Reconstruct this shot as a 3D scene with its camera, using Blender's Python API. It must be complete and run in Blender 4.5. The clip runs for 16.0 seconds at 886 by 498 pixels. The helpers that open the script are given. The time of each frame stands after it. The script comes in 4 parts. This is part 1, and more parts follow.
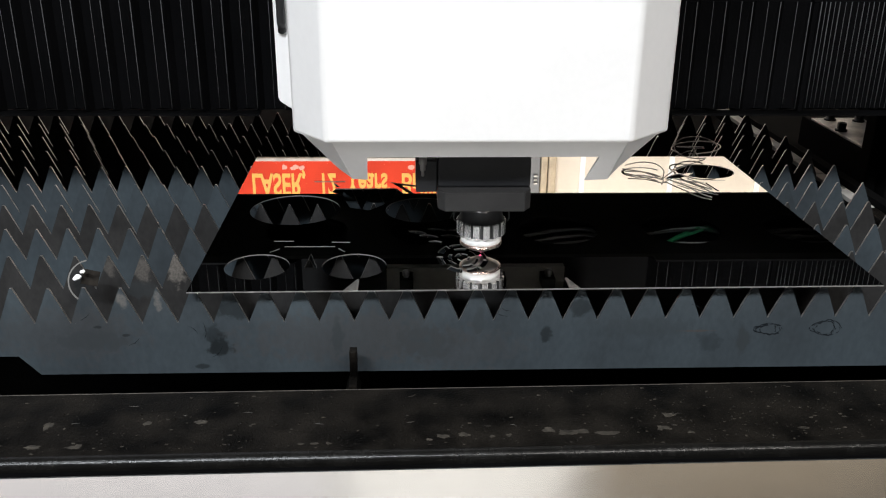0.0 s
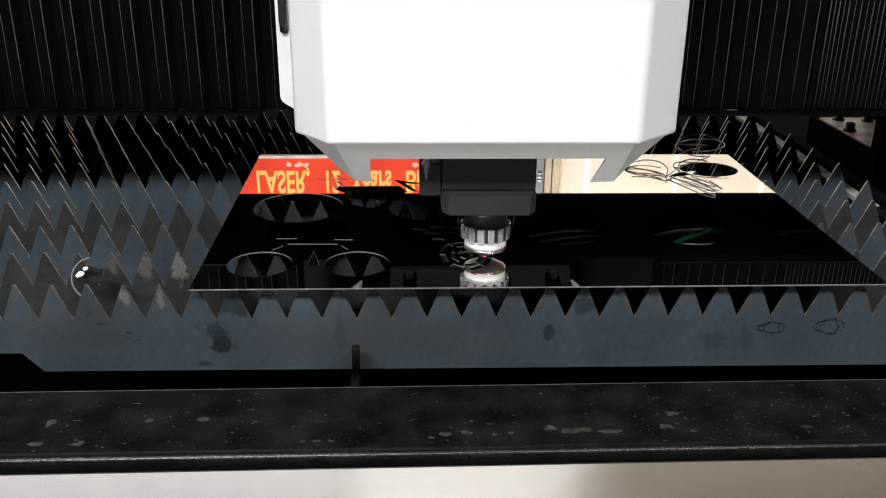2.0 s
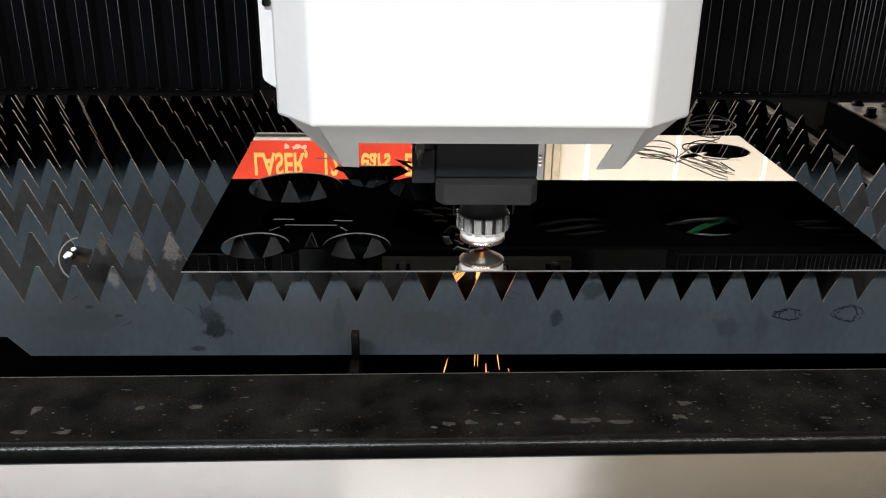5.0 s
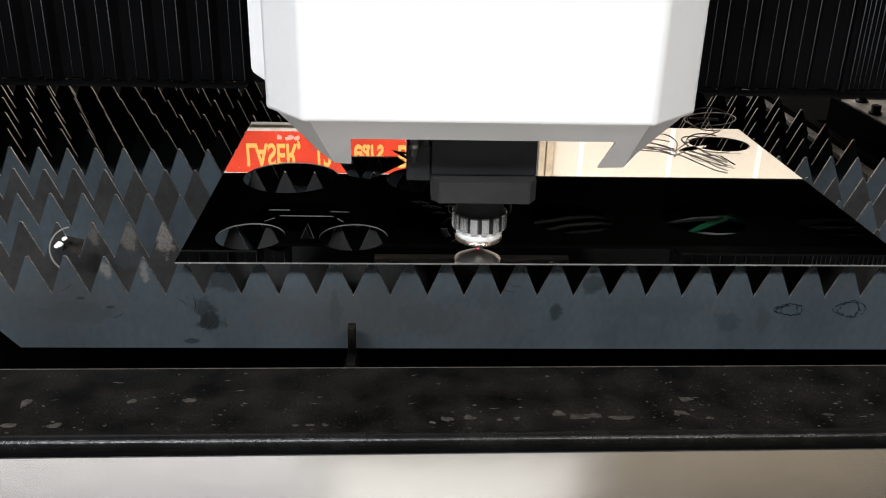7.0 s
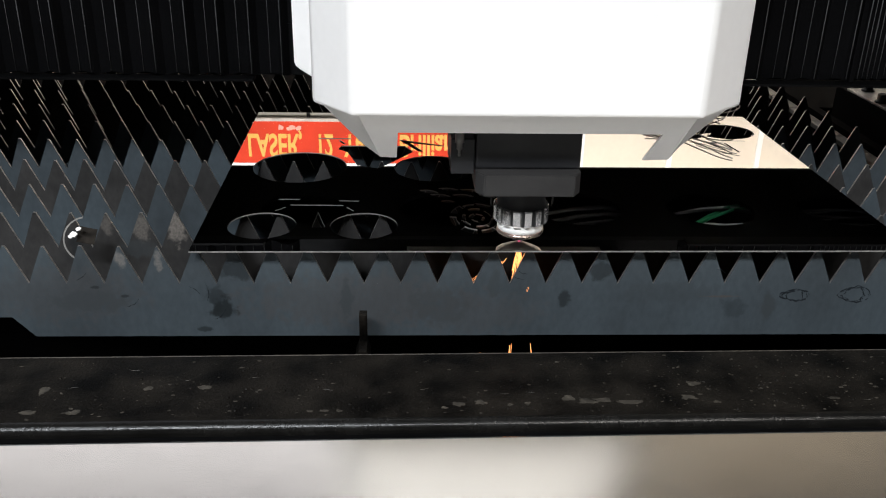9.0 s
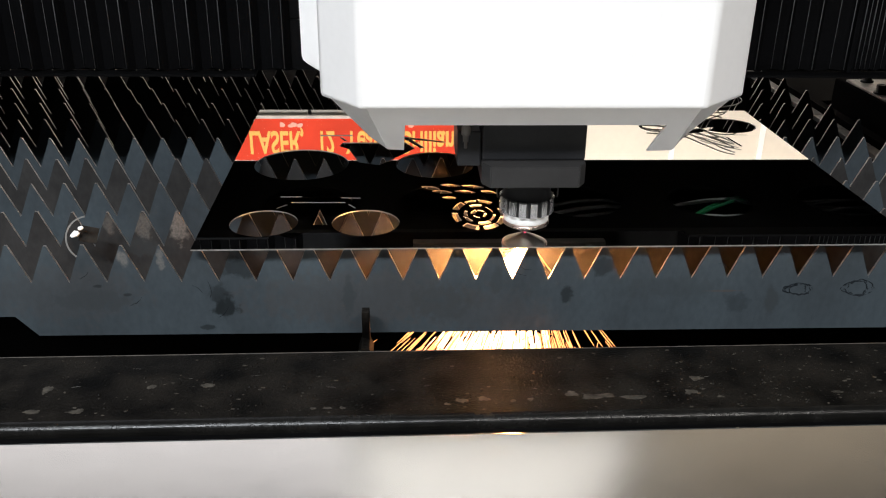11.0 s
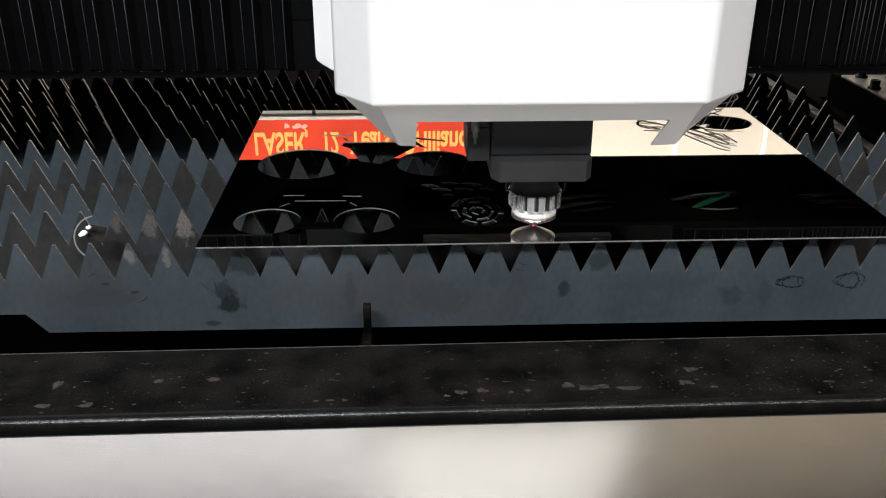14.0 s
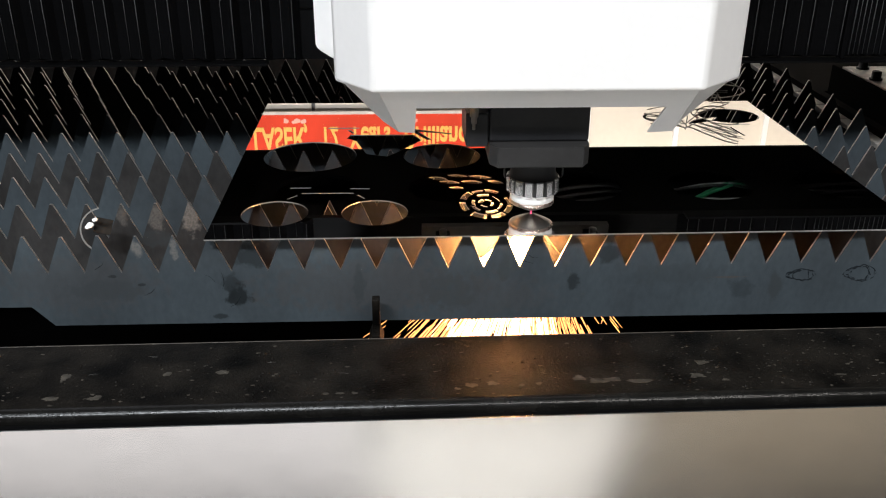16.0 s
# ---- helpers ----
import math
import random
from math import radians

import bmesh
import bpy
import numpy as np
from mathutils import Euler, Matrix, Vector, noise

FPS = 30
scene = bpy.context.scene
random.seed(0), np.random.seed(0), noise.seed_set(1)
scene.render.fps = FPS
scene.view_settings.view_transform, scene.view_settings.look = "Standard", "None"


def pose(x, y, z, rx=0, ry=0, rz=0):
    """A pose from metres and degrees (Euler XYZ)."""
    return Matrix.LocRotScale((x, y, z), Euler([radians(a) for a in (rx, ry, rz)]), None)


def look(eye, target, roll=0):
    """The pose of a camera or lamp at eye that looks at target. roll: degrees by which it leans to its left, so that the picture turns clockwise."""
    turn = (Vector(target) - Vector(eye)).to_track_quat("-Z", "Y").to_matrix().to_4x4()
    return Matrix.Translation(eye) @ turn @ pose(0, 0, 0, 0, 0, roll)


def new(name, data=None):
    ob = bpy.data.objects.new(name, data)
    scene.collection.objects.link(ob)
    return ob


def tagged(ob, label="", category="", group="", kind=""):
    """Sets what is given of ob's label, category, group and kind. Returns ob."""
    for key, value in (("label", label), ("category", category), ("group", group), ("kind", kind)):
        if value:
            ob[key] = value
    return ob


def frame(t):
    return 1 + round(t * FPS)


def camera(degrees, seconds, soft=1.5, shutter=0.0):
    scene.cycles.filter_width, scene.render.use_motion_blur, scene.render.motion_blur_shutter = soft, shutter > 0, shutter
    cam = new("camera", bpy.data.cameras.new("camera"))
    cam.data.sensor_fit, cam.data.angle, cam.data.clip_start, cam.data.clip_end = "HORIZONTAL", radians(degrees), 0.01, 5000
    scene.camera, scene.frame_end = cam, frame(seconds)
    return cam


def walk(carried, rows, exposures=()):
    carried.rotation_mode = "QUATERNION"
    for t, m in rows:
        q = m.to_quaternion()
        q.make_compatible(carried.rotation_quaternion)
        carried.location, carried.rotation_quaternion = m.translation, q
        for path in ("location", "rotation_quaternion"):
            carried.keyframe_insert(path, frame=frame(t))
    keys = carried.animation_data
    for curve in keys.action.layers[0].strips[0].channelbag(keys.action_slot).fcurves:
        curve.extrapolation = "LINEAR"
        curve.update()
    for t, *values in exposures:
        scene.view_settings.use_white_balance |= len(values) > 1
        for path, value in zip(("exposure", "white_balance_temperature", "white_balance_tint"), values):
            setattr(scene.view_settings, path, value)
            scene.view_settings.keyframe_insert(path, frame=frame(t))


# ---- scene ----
cam = camera(53.4, 16.0, soft=1.1)
PATH = [
    (0, (-0.035, -0.908, 1.21), (0.038, 0.947, 0.464), 0.5),
    (0.5, (-0.036, -0.913, 1.21), (0.024, 0.942, 0.465), 0.4),
    (1, (-0.03, -0.908, 1.209), (0.028, 0.945, 0.459), 0.3),
    (1.5, (-0.034, -0.906, 1.209), (0.031, 0.944, 0.454), 0.5),
    (2, (-0.033, -0.907, 1.21), (0.03, 0.945, 0.459), 0.5),
    (2.5, (-0.037, -0.906, 1.208), (0.032, 0.949, 0.465), 0.9),
    (3, (-0.036, -0.898, 1.203), (0.032, 0.956, 0.457), 1.1),
    (3.5, (-0.034, -0.887, 1.2), (0.032, 0.963, 0.444), 1.0),
    (4, (-0.032, -0.876, 1.19), (0.018, 0.967, 0.416), 0.5),
    (6.5, (-0.049, -0.862, 1.194), (0.05, 0.966, 0.407), 1.6),
    (7, (-0.045, -0.855, 1.185), (0.042, 0.976, 0.386), 1.5),
    (7.5, (-0.053, -0.86, 1.186), (0.041, 0.966, 0.375), 1.5),
    (8, (-0.057, -0.863, 1.186), (0.039, 0.96, 0.369), 1.4),
    (8.5, (-0.058, -0.863, 1.187), (0.033, 0.957, 0.364), 1.5),
    (9, (-0.056, -0.866, 1.188), (0.031, 0.956, 0.367), 1.2),
    (11.5, (-0.055, -0.865, 1.188), (0.026, 0.953, 0.358), 0.7),
    (12, (-0.053, -0.866, 1.188), (0.022, 0.953, 0.359), 0.8),
    (12.5, (-0.054, -0.871, 1.191), (0.017, 0.947, 0.361), 0.5),
    (13, (-0.053, -0.877, 1.19), (0.021, 0.939, 0.355), 0.3),
    (13.5, (-0.053, -0.882, 1.193), (0.025, 0.934, 0.358), 0.3),
    (14, (-0.049, -0.887, 1.193), (0.019, 0.932, 0.364), 0.1),
    (14.5, (-0.052, -0.884, 1.188), (0.016, 0.936, 0.363), 0.0),
    (15, (-0.052, -0.877, 1.189), (0.012, 0.939, 0.353), 0.0),
    (15.5, (-0.057, -0.879, 1.188), (0.011, 0.936, 0.351), 0.0),
    (16, (-0.062, -0.883, 1.187), (0.012, 0.932, 0.35), 0.2),
]
walk(cam, [(t, look(eye, target, roll)) for t, eye, target, roll in PATH])

# ---- light ----
world = bpy.data.worlds.new("hall_air")
scene.world = world
world.use_nodes = True
world.node_tree.nodes["Background"].inputs[0].default_value = (0.75, 0.85, 1.0, 1)
world.node_tree.nodes["Background"].inputs[1].default_value = 0.02


def area_lamp(name, eye, target, sx, sy, watts, colour):
    data = bpy.data.lights.new(name, "AREA")
    data.shape, data.size, data.size_y, data.energy, data.color = "RECTANGLE", sx, sy, watts, colour
    ob = new(name, data)
    ob.matrix_basis = look(eye, target)
    return ob


area_lamp("hall_light", (-1.3, -2.9, 4.0), (-0.3, 0.1, 0.8), 2.4, 0.35, 246, (0.90, 0.95, 1.0))
area_lamp("hall_light", (1.5, -2.8, 4.0), (0.3, 0.1, 0.8), 2.0, 0.35, 82, (1.0, 0.96, 0.91))
# added fills that stand in for general hall lighting on the rear wall
area_lamp("wall_fill", (-1.3, 2.7, 3.0), (-1.2, 4.0, 1.9), 3.2, 0.2, 42, (1.0, 0.95, 0.90))
area_lamp("wall_fill", (1.7, 2.7, 3.0), (1.7, 4.0, 1.9), 3.0, 0.2, 46, (1.0, 0.88, 0.74))
area_lamp("skylight", (-2.0, 2.6, 4.9), (-2.0, 2.61, 0.0), 3.6, 2.6, 29, (0.93, 0.93, 1.0))
area_lamp("skylight", (2.1, 2.6, 4.9), (2.1, 2.61, 0.0), 2.6, 2.4, 6.5, (1.0, 0.85, 0.66))

# ---- materials ----


def material(name, base, rough=0.5, metal=0.0, vary=0.25, scale=14.0, fine=120.0, bump=0.0, rough_vary=0.1,
             tint=None, stretch=(1, 1, 1), spec=0.5, coat=0.0, fixed=False):
    """A surface with broad stains and fine grain; tint is the colour of the stains."""
    m = bpy.data.materials.new(name)
    m.use_nodes = True
    nt = m.node_tree
    b = nt.nodes["Principled BSDF"]
    coord = nt.nodes.new("ShaderNodeTexCoord")
    mapping = nt.nodes.new("ShaderNodeMapping")
    mapping.inputs["Scale"].default_value = stretch
    if fixed:  # one grain runs on through pieces that stand still
        coord = nt.nodes.new("ShaderNodeNewGeometry")
    nt.links.new(coord.outputs["Position" if fixed else "Object"], mapping.inputs[0])
    n1, n2 = nt.nodes.new("ShaderNodeTexNoise"), nt.nodes.new("ShaderNodeTexNoise")
    for n, s, d in ((n1, scale, 5), (n2, fine, 3)):
        n.inputs["Scale"].default_value, n.inputs["Detail"].default_value = s, d
        nt.links.new(mapping.outputs[0], n.inputs["Vector"])
    dark = tint or tuple(c * (1 - vary) for c in base)
    light = tuple(min(1, c * (1 + vary * 0.6)) for c in base)
    ramp = nt.nodes.new("ShaderNodeValToRGB")
    ramp.color_ramp.elements[0].position, ramp.color_ramp.elements[1].position = 0.32, 0.68
    ramp.color_ramp.elements[0].color, ramp.color_ramp.elements[1].color = (*dark, 1), (*light, 1)
    nt.links.new(n1.outputs["Fac"], ramp.inputs[0])
    mix = nt.nodes.new("ShaderNodeMix")
    mix.data_type, mix.blend_type = "RGBA", "MULTIPLY"
    mix.inputs["Factor"].default_value = min(1, vary * 1.5)
    grain = nt.nodes.new("ShaderNodeValToRGB")
    grain.color_ramp.elements[0].position, grain.color_ramp.elements[1].position = 0.3, 0.7
    grain.color_ramp.elements[0].color = (0.55, 0.55, 0.55, 1)
    nt.links.new(n2.outputs["Fac"], grain.inputs[0])
    nt.links.new(ramp.outputs[0], mix.inputs["A"])
    nt.links.new(grain.outputs[0], mix.inputs["B"])
    nt.links.new(mix.outputs["Result"], b.inputs["Base Color"])
    rr = nt.nodes.new("ShaderNodeMapRange")
    rr.inputs["To Min"].default_value, rr.inputs["To Max"].default_value = max(0, rough - rough_vary), min(1, rough + rough_vary)
    nt.links.new(n1.outputs["Fac"], rr.inputs[0])
    nt.links.new(rr.outputs[0], b.inputs["Roughness"])
    b.inputs["Metallic"].default_value = metal
    b.inputs["Specular IOR Level"].default_value = spec
    b.inputs["Coat Weight"].default_value = coat
    if bump:
        bp = nt.nodes.new("ShaderNodeBump")
        bp.inputs["Strength"].default_value, bp.inputs["Distance"].default_value = bump, 0.002
        nt.links.new(n2.outputs["Fac"], bp.inputs["Height"])
        nt.links.new(bp.outputs[0], b.inputs["Normal"])
    return m


def glow(name, colour, strength):
    m = bpy.data.materials.new(name)
    m.use_nodes = True
    b = m.node_tree.nodes["Principled BSDF"]
    b.inputs["Base Color"].default_value = (0.05, 0.03, 0.02, 1)
    b.inputs["Emission Color"].default_value = (*colour, 1)
    b.inputs["Emission Strength"].default_value = strength
    return m


WHITE_PAINT = material("white_enamel", (0.84, 0.82, 0.81), 0.38, vary=0.03, scale=6, bump=0.03, rough_vary=0.05)
BLACK_PAINT = material("black_paint", (0.003, 0.003, 0.0033), 0.55, vary=0.3, scale=10, bump=0.05, spec=0.05)
BLOCK_PAINT = material("black_anodised", (0.022, 0.022, 0.024), 0.42, vary=0.2, scale=20, bump=0.04, spec=0.3)
BELLOWS = material("bellows_cloth", (0.0028, 0.0028, 0.0031), 0.85, vary=0.3, scale=8, fine=400, bump=0.15, spec=0.02)
PIPING = material("bellows_seam", (0.060, 0.060, 0.062), 0.7, vary=0.3, spec=0.12)
SLAT = material("scaled_steel", (0.071, 0.090, 0.104), 0.44, metal=0.3, vary=0.26, scale=9, fine=150, bump=0.10,
                tint=(0.056, 0.067, 0.076), stretch=(1, 1, 0.6), fixed=True)
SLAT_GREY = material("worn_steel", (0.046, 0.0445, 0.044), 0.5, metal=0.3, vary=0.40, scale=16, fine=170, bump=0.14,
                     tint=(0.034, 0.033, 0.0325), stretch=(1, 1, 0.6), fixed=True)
SLAT_EDGE = material("cut_steel_edge", (0.56, 0.54, 0.52), 0.36, metal=0.8, vary=0.35, scale=60, fine=300, bump=0.1)
INK = material("dry_ink", (0.018, 0.022, 0.026), 0.8, vary=0.4, scale=90, spec=0.05)
WEB = material("burnt_web", (0.022, 0.019, 0.016), 0.8, vary=0.5, scale=90, spec=0.08)
MIRROR = material("mirror_steel", (0.90, 0.89, 0.87), 0.012, metal=1.0, vary=0.02, scale=3, fine=20, rough_vary=0.008)
CUT_EDGE = material("bright_cut_edge", (0.36, 0.35, 0.33), 0.45, metal=0.5, vary=0.2, scale=80)
STRIP = material("dull_steel_strip", (0.42, 0.39, 0.35), 0.4, metal=0.5, vary=0.3, scale=60)
FRAME = material("sooty_frame_paint", (0.0115, 0.0098, 0.0080), 0.42, vary=0.8, scale=24, fine=320, bump=0.45, spec=0.085,
                 tint=(0.0018, 0.0016, 0.0014), rough_vary=0.18)
NOSING = material("worn_edge_paint", (0.008, 0.0076, 0.007), 0.26, vary=0.4, scale=30, fine=200, bump=0.18, spec=0.22)
FLAKE = material("bare_flake", (0.052, 0.045, 0.035), 0.6, vary=0.5, scale=120, bump=0.3)
STAINLESS = material("brushed_stainless", (0.88, 0.835, 0.765), 0.22, metal=1.0, vary=0.07, scale=7, fine=26, bump=0.05,
                     rough_vary=0.07, stretch=(1.0, 1.6, 1.6))
PALE_RAIL = material("pale_worn_steel", (0.42, 0.40, 0.37), 0.5, vary=0.25, scale=40, fine=150, bump=0.05)
RING_CHROME = material("satin_chrome", (0.97, 0.95, 0.94), 0.18, metal=0.75, vary=0.03)
# lighter copy of the block's black, for the light on its lower part
LIT_BLOCK_PAINT = material("black_anodised_lit", (0.030, 0.029, 0.029), 0.5, vary=0.2, scale=20, bump=0.04, spec=0.25)
CERAMIC = material("white_ceramic", (0.93, 0.92, 0.90), 0.3, vary=0.03)
COPPER = material("pale_copper", (0.78, 0.62, 0.56), 0.28, metal=1.0, vary=0.08)
NOZZLE = material("nozzle_steel", (0.45, 0.43, 0.41), 0.3, metal=1.0, vary=0.1)
RUBBER = material("black_rubber", (0.02, 0.02, 0.02), 0.45, vary=0.2)
CARRIAGE = material("carriage_plate_metal", (0.045, 0.041, 0.034), 0.5, metal=0.4, vary=0.25, scale=20)
PLATE = material("machined_plate", (0.74, 0.71, 0.67), 0.42, metal=0.1, vary=0.35, scale=22, fine=140, bump=0.05,
                 tint=(0.34, 0.32, 0.30))
# near-black base puts the shade inside the bed and under the gantry into colour
INNER = material("near_black_shade", (0.004, 0.004, 0.004), 0.9, vary=0.4, scale=6, spec=0.04)
HALL_FLOOR = material("painted_concrete", (0.22, 0.23, 0.23), 0.5, vary=0.3, scale=1.5, fine=30, bump=0.05)
WALL = material("cream_wall_panel", (0.76, 0.69, 0.60), 0.6, vary=0.05, scale=2, fine=40, bump=0.02)
# ceiling and upper walls, out of view, are kept dark to limit bounced light
CEILING = material("hall_ceiling_sheet", (0.10, 0.105, 0.11), 0.7, vary=0.15, scale=1)
UPPER_WALL = material("grey_upper_wall", (0.20, 0.205, 0.215), 0.7, vary=0.15, scale=1)
JOINT = material("white_joint_strip", (0.90, 0.90, 0.90), 0.4, vary=0.03)
BROWN = material("brown_frame", (0.50, 0.41, 0.29), 0.5, vary=0.2)
BANNER = material("red_banner_cloth", (0.68, 0.058, 0.026), 0.7, vary=0.15, scale=3, fine=200, bump=0.05, spec=0.1)
LETTER = material("yellow_lettering", (0.80, 0.40, 0.05), 0.5, vary=0.05)
PALE = material("pale_print", (0.78, 0.36, 0.27), 0.5, vary=0.1)
GREEN = material("green_cable", (0.02, 0.24, 0.10), 0.4, vary=0.1)
GREY_CABLE = material("grey_cable", (0.40, 0.405, 0.41), 0.4, vary=0.1)
SPARK_HOT = glow("white_hot_spark", (1.0, 0.42, 0.13), 300)
SPARK_TRAY = glow("white_hot_tray_spark", (1.0, 0.45, 0.22), 9)
SPARK = glow("orange_spark", (1.0, 0.36, 0.11), 2.6)
SPOT = glow("laser_spot", (1.0, 0.10, 0.25), 3)



def marked(base, name, marks):
    """A copy of a material with soft-edged stains, each (x, z, rx, rz, colour, strength), set in the plate's plane."""
    m = base.copy()
    m.name = name
    nt = m.node_tree
    b = nt.nodes["Principled BSDF"]
    colour = b.inputs["Base Color"].links[0].from_socket
    geo = nt.nodes.new("ShaderNodeNewGeometry")
    warp, speck = nt.nodes.new("ShaderNodeTexNoise"), nt.nodes.new("ShaderNodeTexNoise")
    for n, sc, d in ((warp, 95, 6), (speck, 420, 4)):
        n.inputs["Scale"].default_value, n.inputs["Detail"].default_value = sc, d
        nt.links.new(geo.outputs["Position"], n.inputs["Vector"])
    for x, z, rx, rz, tone, strength in marks:
        off = nt.nodes.new("ShaderNodeVectorMath")
        off.operation = "SUBTRACT"
        off.inputs[1].default_value = (x, 0, z)
        nt.links.new(geo.outputs["Position"], off.inputs[0])
        flat = nt.nodes.new("ShaderNodeVectorMath")
        flat.operation = "MULTIPLY"
        flat.inputs[1].default_value = (1 / rx, 0, 1 / rz)
        nt.links.new(off.outputs[0], flat.inputs[0])
        size = nt.nodes.new("ShaderNodeVectorMath")
        size.operation = "LENGTH"
        nt.links.new(flat.outputs[0], size.inputs[0])
        bent = nt.nodes.new("ShaderNodeMath")
        bent.operation = "MULTIPLY_ADD"
        bent.inputs[1].default_value = 2.6
        nt.links.new(warp.outputs["Fac"], bent.inputs[0])
        nt.links.new(size.outputs["Value"], bent.inputs[2])
        edge = nt.nodes.new("ShaderNodeMapRange")
        for key, v in (("From Min", 2.55), ("From Max", 2.1), ("To Min", 0.0), ("To Max", strength)):
            edge.inputs[key].default_value = v
        nt.links.new(bent.outputs[0], edge.inputs[0])
        amount = edge.outputs[0]
        if tone[0] > 0.06:  # pale marks are speckled
            grains = nt.nodes.new("ShaderNodeMath")
            grains.operation = "MULTIPLY"
            nt.links.new(amount, grains.inputs[0])
            nt.links.new(speck.outputs["Fac"], grains.inputs[1])
            amount = grains.outputs[0]
        mix = nt.nodes.new("ShaderNodeMix")
        mix.data_type = "RGBA"
        mix.inputs["B"].default_value = (*tone, 1)
        nt.links.new(amount, mix.inputs["Factor"])
        nt.links.new(colour, mix.inputs["A"])
        colour = mix.outputs["Result"]
    nt.links.new(colour, b.inputs["Base Color"])
    return m


WARM = (0.080, 0.076, 0.076)
OIL, SMUDGE, SCALE_PALE, RUSTY = (0.016, 0.020, 0.022), (0.050, 0.058, 0.063), (0.30, 0.27, 0.24), (0.11, 0.075, 0.055)
SLAT_FRONT = marked(SLAT, "stained_steel", (
    (-0.11, 0.735, 0.11, 0.030, WARM, 0.9), (-0.43, 0.742, 0.08, 0.030, WARM, 0.7), (0.02, 0.720, 0.07, 0.024, WARM, 0.6),
    (-0.256, 0.725, 0.012, 0.012, OIL, 0.9), (-0.262, 0.738, 0.010, 0.013, OIL, 0.6), (0.121, 0.737, 0.006, 0.010, OIL, 0.7),
    (0.161, 0.772, 0.012, 0.012, OIL, 0.65), (-0.238, 0.772, 0.016, 0.011, OIL, 0.7), (0.043, 0.756, 0.006, 0.014, SMUDGE, 0.6),
    (0.315, 0.725, 0.012, 0.012, OIL, 0.35), (0.355, 0.727, 0.008, 0.016, SMUDGE, 0.8), (-0.12, 0.735, 0.006, 0.02, SMUDGE, 0.7),
    (-0.02, 0.728, 0.03, 0.02, SMUDGE, 0.5), (0.24, 0.745, 0.05, 0.012, SMUDGE, 0.35), (-0.40, 0.735, 0.04, 0.012, SMUDGE, 0.5),
    (-0.36, 0.741, 0.004, 0.002, OIL, 0.7), (-0.39, 0.752, 0.005, 0.002, OIL, 0.7), (-0.275, 0.700, 0.008, 0.003, OIL, 0.7),
    (0.299, 0.740, 0.018, 0.0012, RUSTY, 0.9), (-0.36, 0.785, 0.005, 0.010, SCALE_PALE, 0.8), (-0.32, 0.784, 0.004, 0.010, SCALE_PALE, 0.7)))
SLAT_SECOND = marked(SLAT_GREY, "scaled_worn_steel", (
    (-0.3225, 0.781, 0.010, 0.018, SCALE_PALE, 1.0), (-0.3625, 0.782, 0.009, 0.017, SCALE_PALE, 0.6), (-0.4025, 0.786, 0.006, 0.010, SCALE_PALE, 0.5),
    (-0.37, 0.755, 0.02, 0.012, SMUDGE, 0.5), (-0.44, 0.76, 0.006, 0.012, OIL, 0.5)))

# ---- building helpers ----


def link(name, bm, mats, parent=None, label="", smooth=False):
    me = bpy.data.meshes.new(name)
    bmesh.ops.recalc_face_normals(bm, faces=bm.faces)
    if smooth:
        for f in bm.faces:
            f.smooth = True
    bm.to_mesh(me)
    bm.free()
    for m in mats if isinstance(mats, (list, tuple)) else [mats]:
        me.materials.append(m)
    ob = new(name, me)
    ob.parent = parent
    if label:
        tagged(ob, label)
    return ob


def part(name, bm, mat, parent, label="", smooth=False):
    return link(name, bm, mat, parent, label, smooth)


def box(bm, x0, x1, y0, y1, z0, z1, bevel=0.0, segments=2):
    made = bmesh.ops.create_cube(bm, size=1)["verts"]
    for v in made:
        v.co = Vector(((x0 + x1) / 2 + v.co.x * (x1 - x0), (y0 + y1) / 2 + v.co.y * (y1 - y0), (z0 + z1) / 2 + v.co.z * (z1 - z0)))
    if bevel:
        edges = list({e for v in made for e in v.link_edges})
        bmesh.ops.bevel(bm, geom=edges, offset=bevel, segments=segments, affect="EDGES", profile=0.5)
    return bm


def boxed(x0, x1, y0, y1, z0, z1, bevel=0.0, segments=2):
    return box(bmesh.new(), x0, x1, y0, y1, z0, z1, bevel, segments)


def prism(bm, points, axis, a, b):
    """A polygon in the plane across the axis, drawn out from a to b."""
    def place(p, h):
        return {"x": (h, p[0], p[1]), "y": (p[0], h, p[1]), "z": (p[0], p[1], h)}[axis]
    lo = [bm.verts.new(place(p, a)) for p in points]
    hi = [bm.verts.new(place(p, b)) for p in points]
    n = len(points)
    bm.faces.new(lo)
    bm.faces.new(hi[::-1])
    sides = [bm.faces.new((lo[i], lo[(i + 1) % n], hi[(i + 1) % n], hi[i])) for i in range(n)]
    return sides


def lathe(bm, profile, n=40, centre=(0, 0)):
    """Rings of (radius, z) turned round an upright axis; closed at both ends."""
    rings = []
    for r, z in profile:
        rings.append([bm.verts.new((centre[0] + r * math.cos(2 * math.pi * i / n), centre[1] + r * math.sin(2 * math.pi * i / n), z)) for i in range(n)])
    for a, b in zip(rings, rings[1:]):
        for i in range(n):
            bm.faces.new((a[i], a[(i + 1) % n], b[(i + 1) % n], b[i]))
    bm.faces.new(rings[0][::-1])
    bm.faces.new(rings[-1])
    return bm


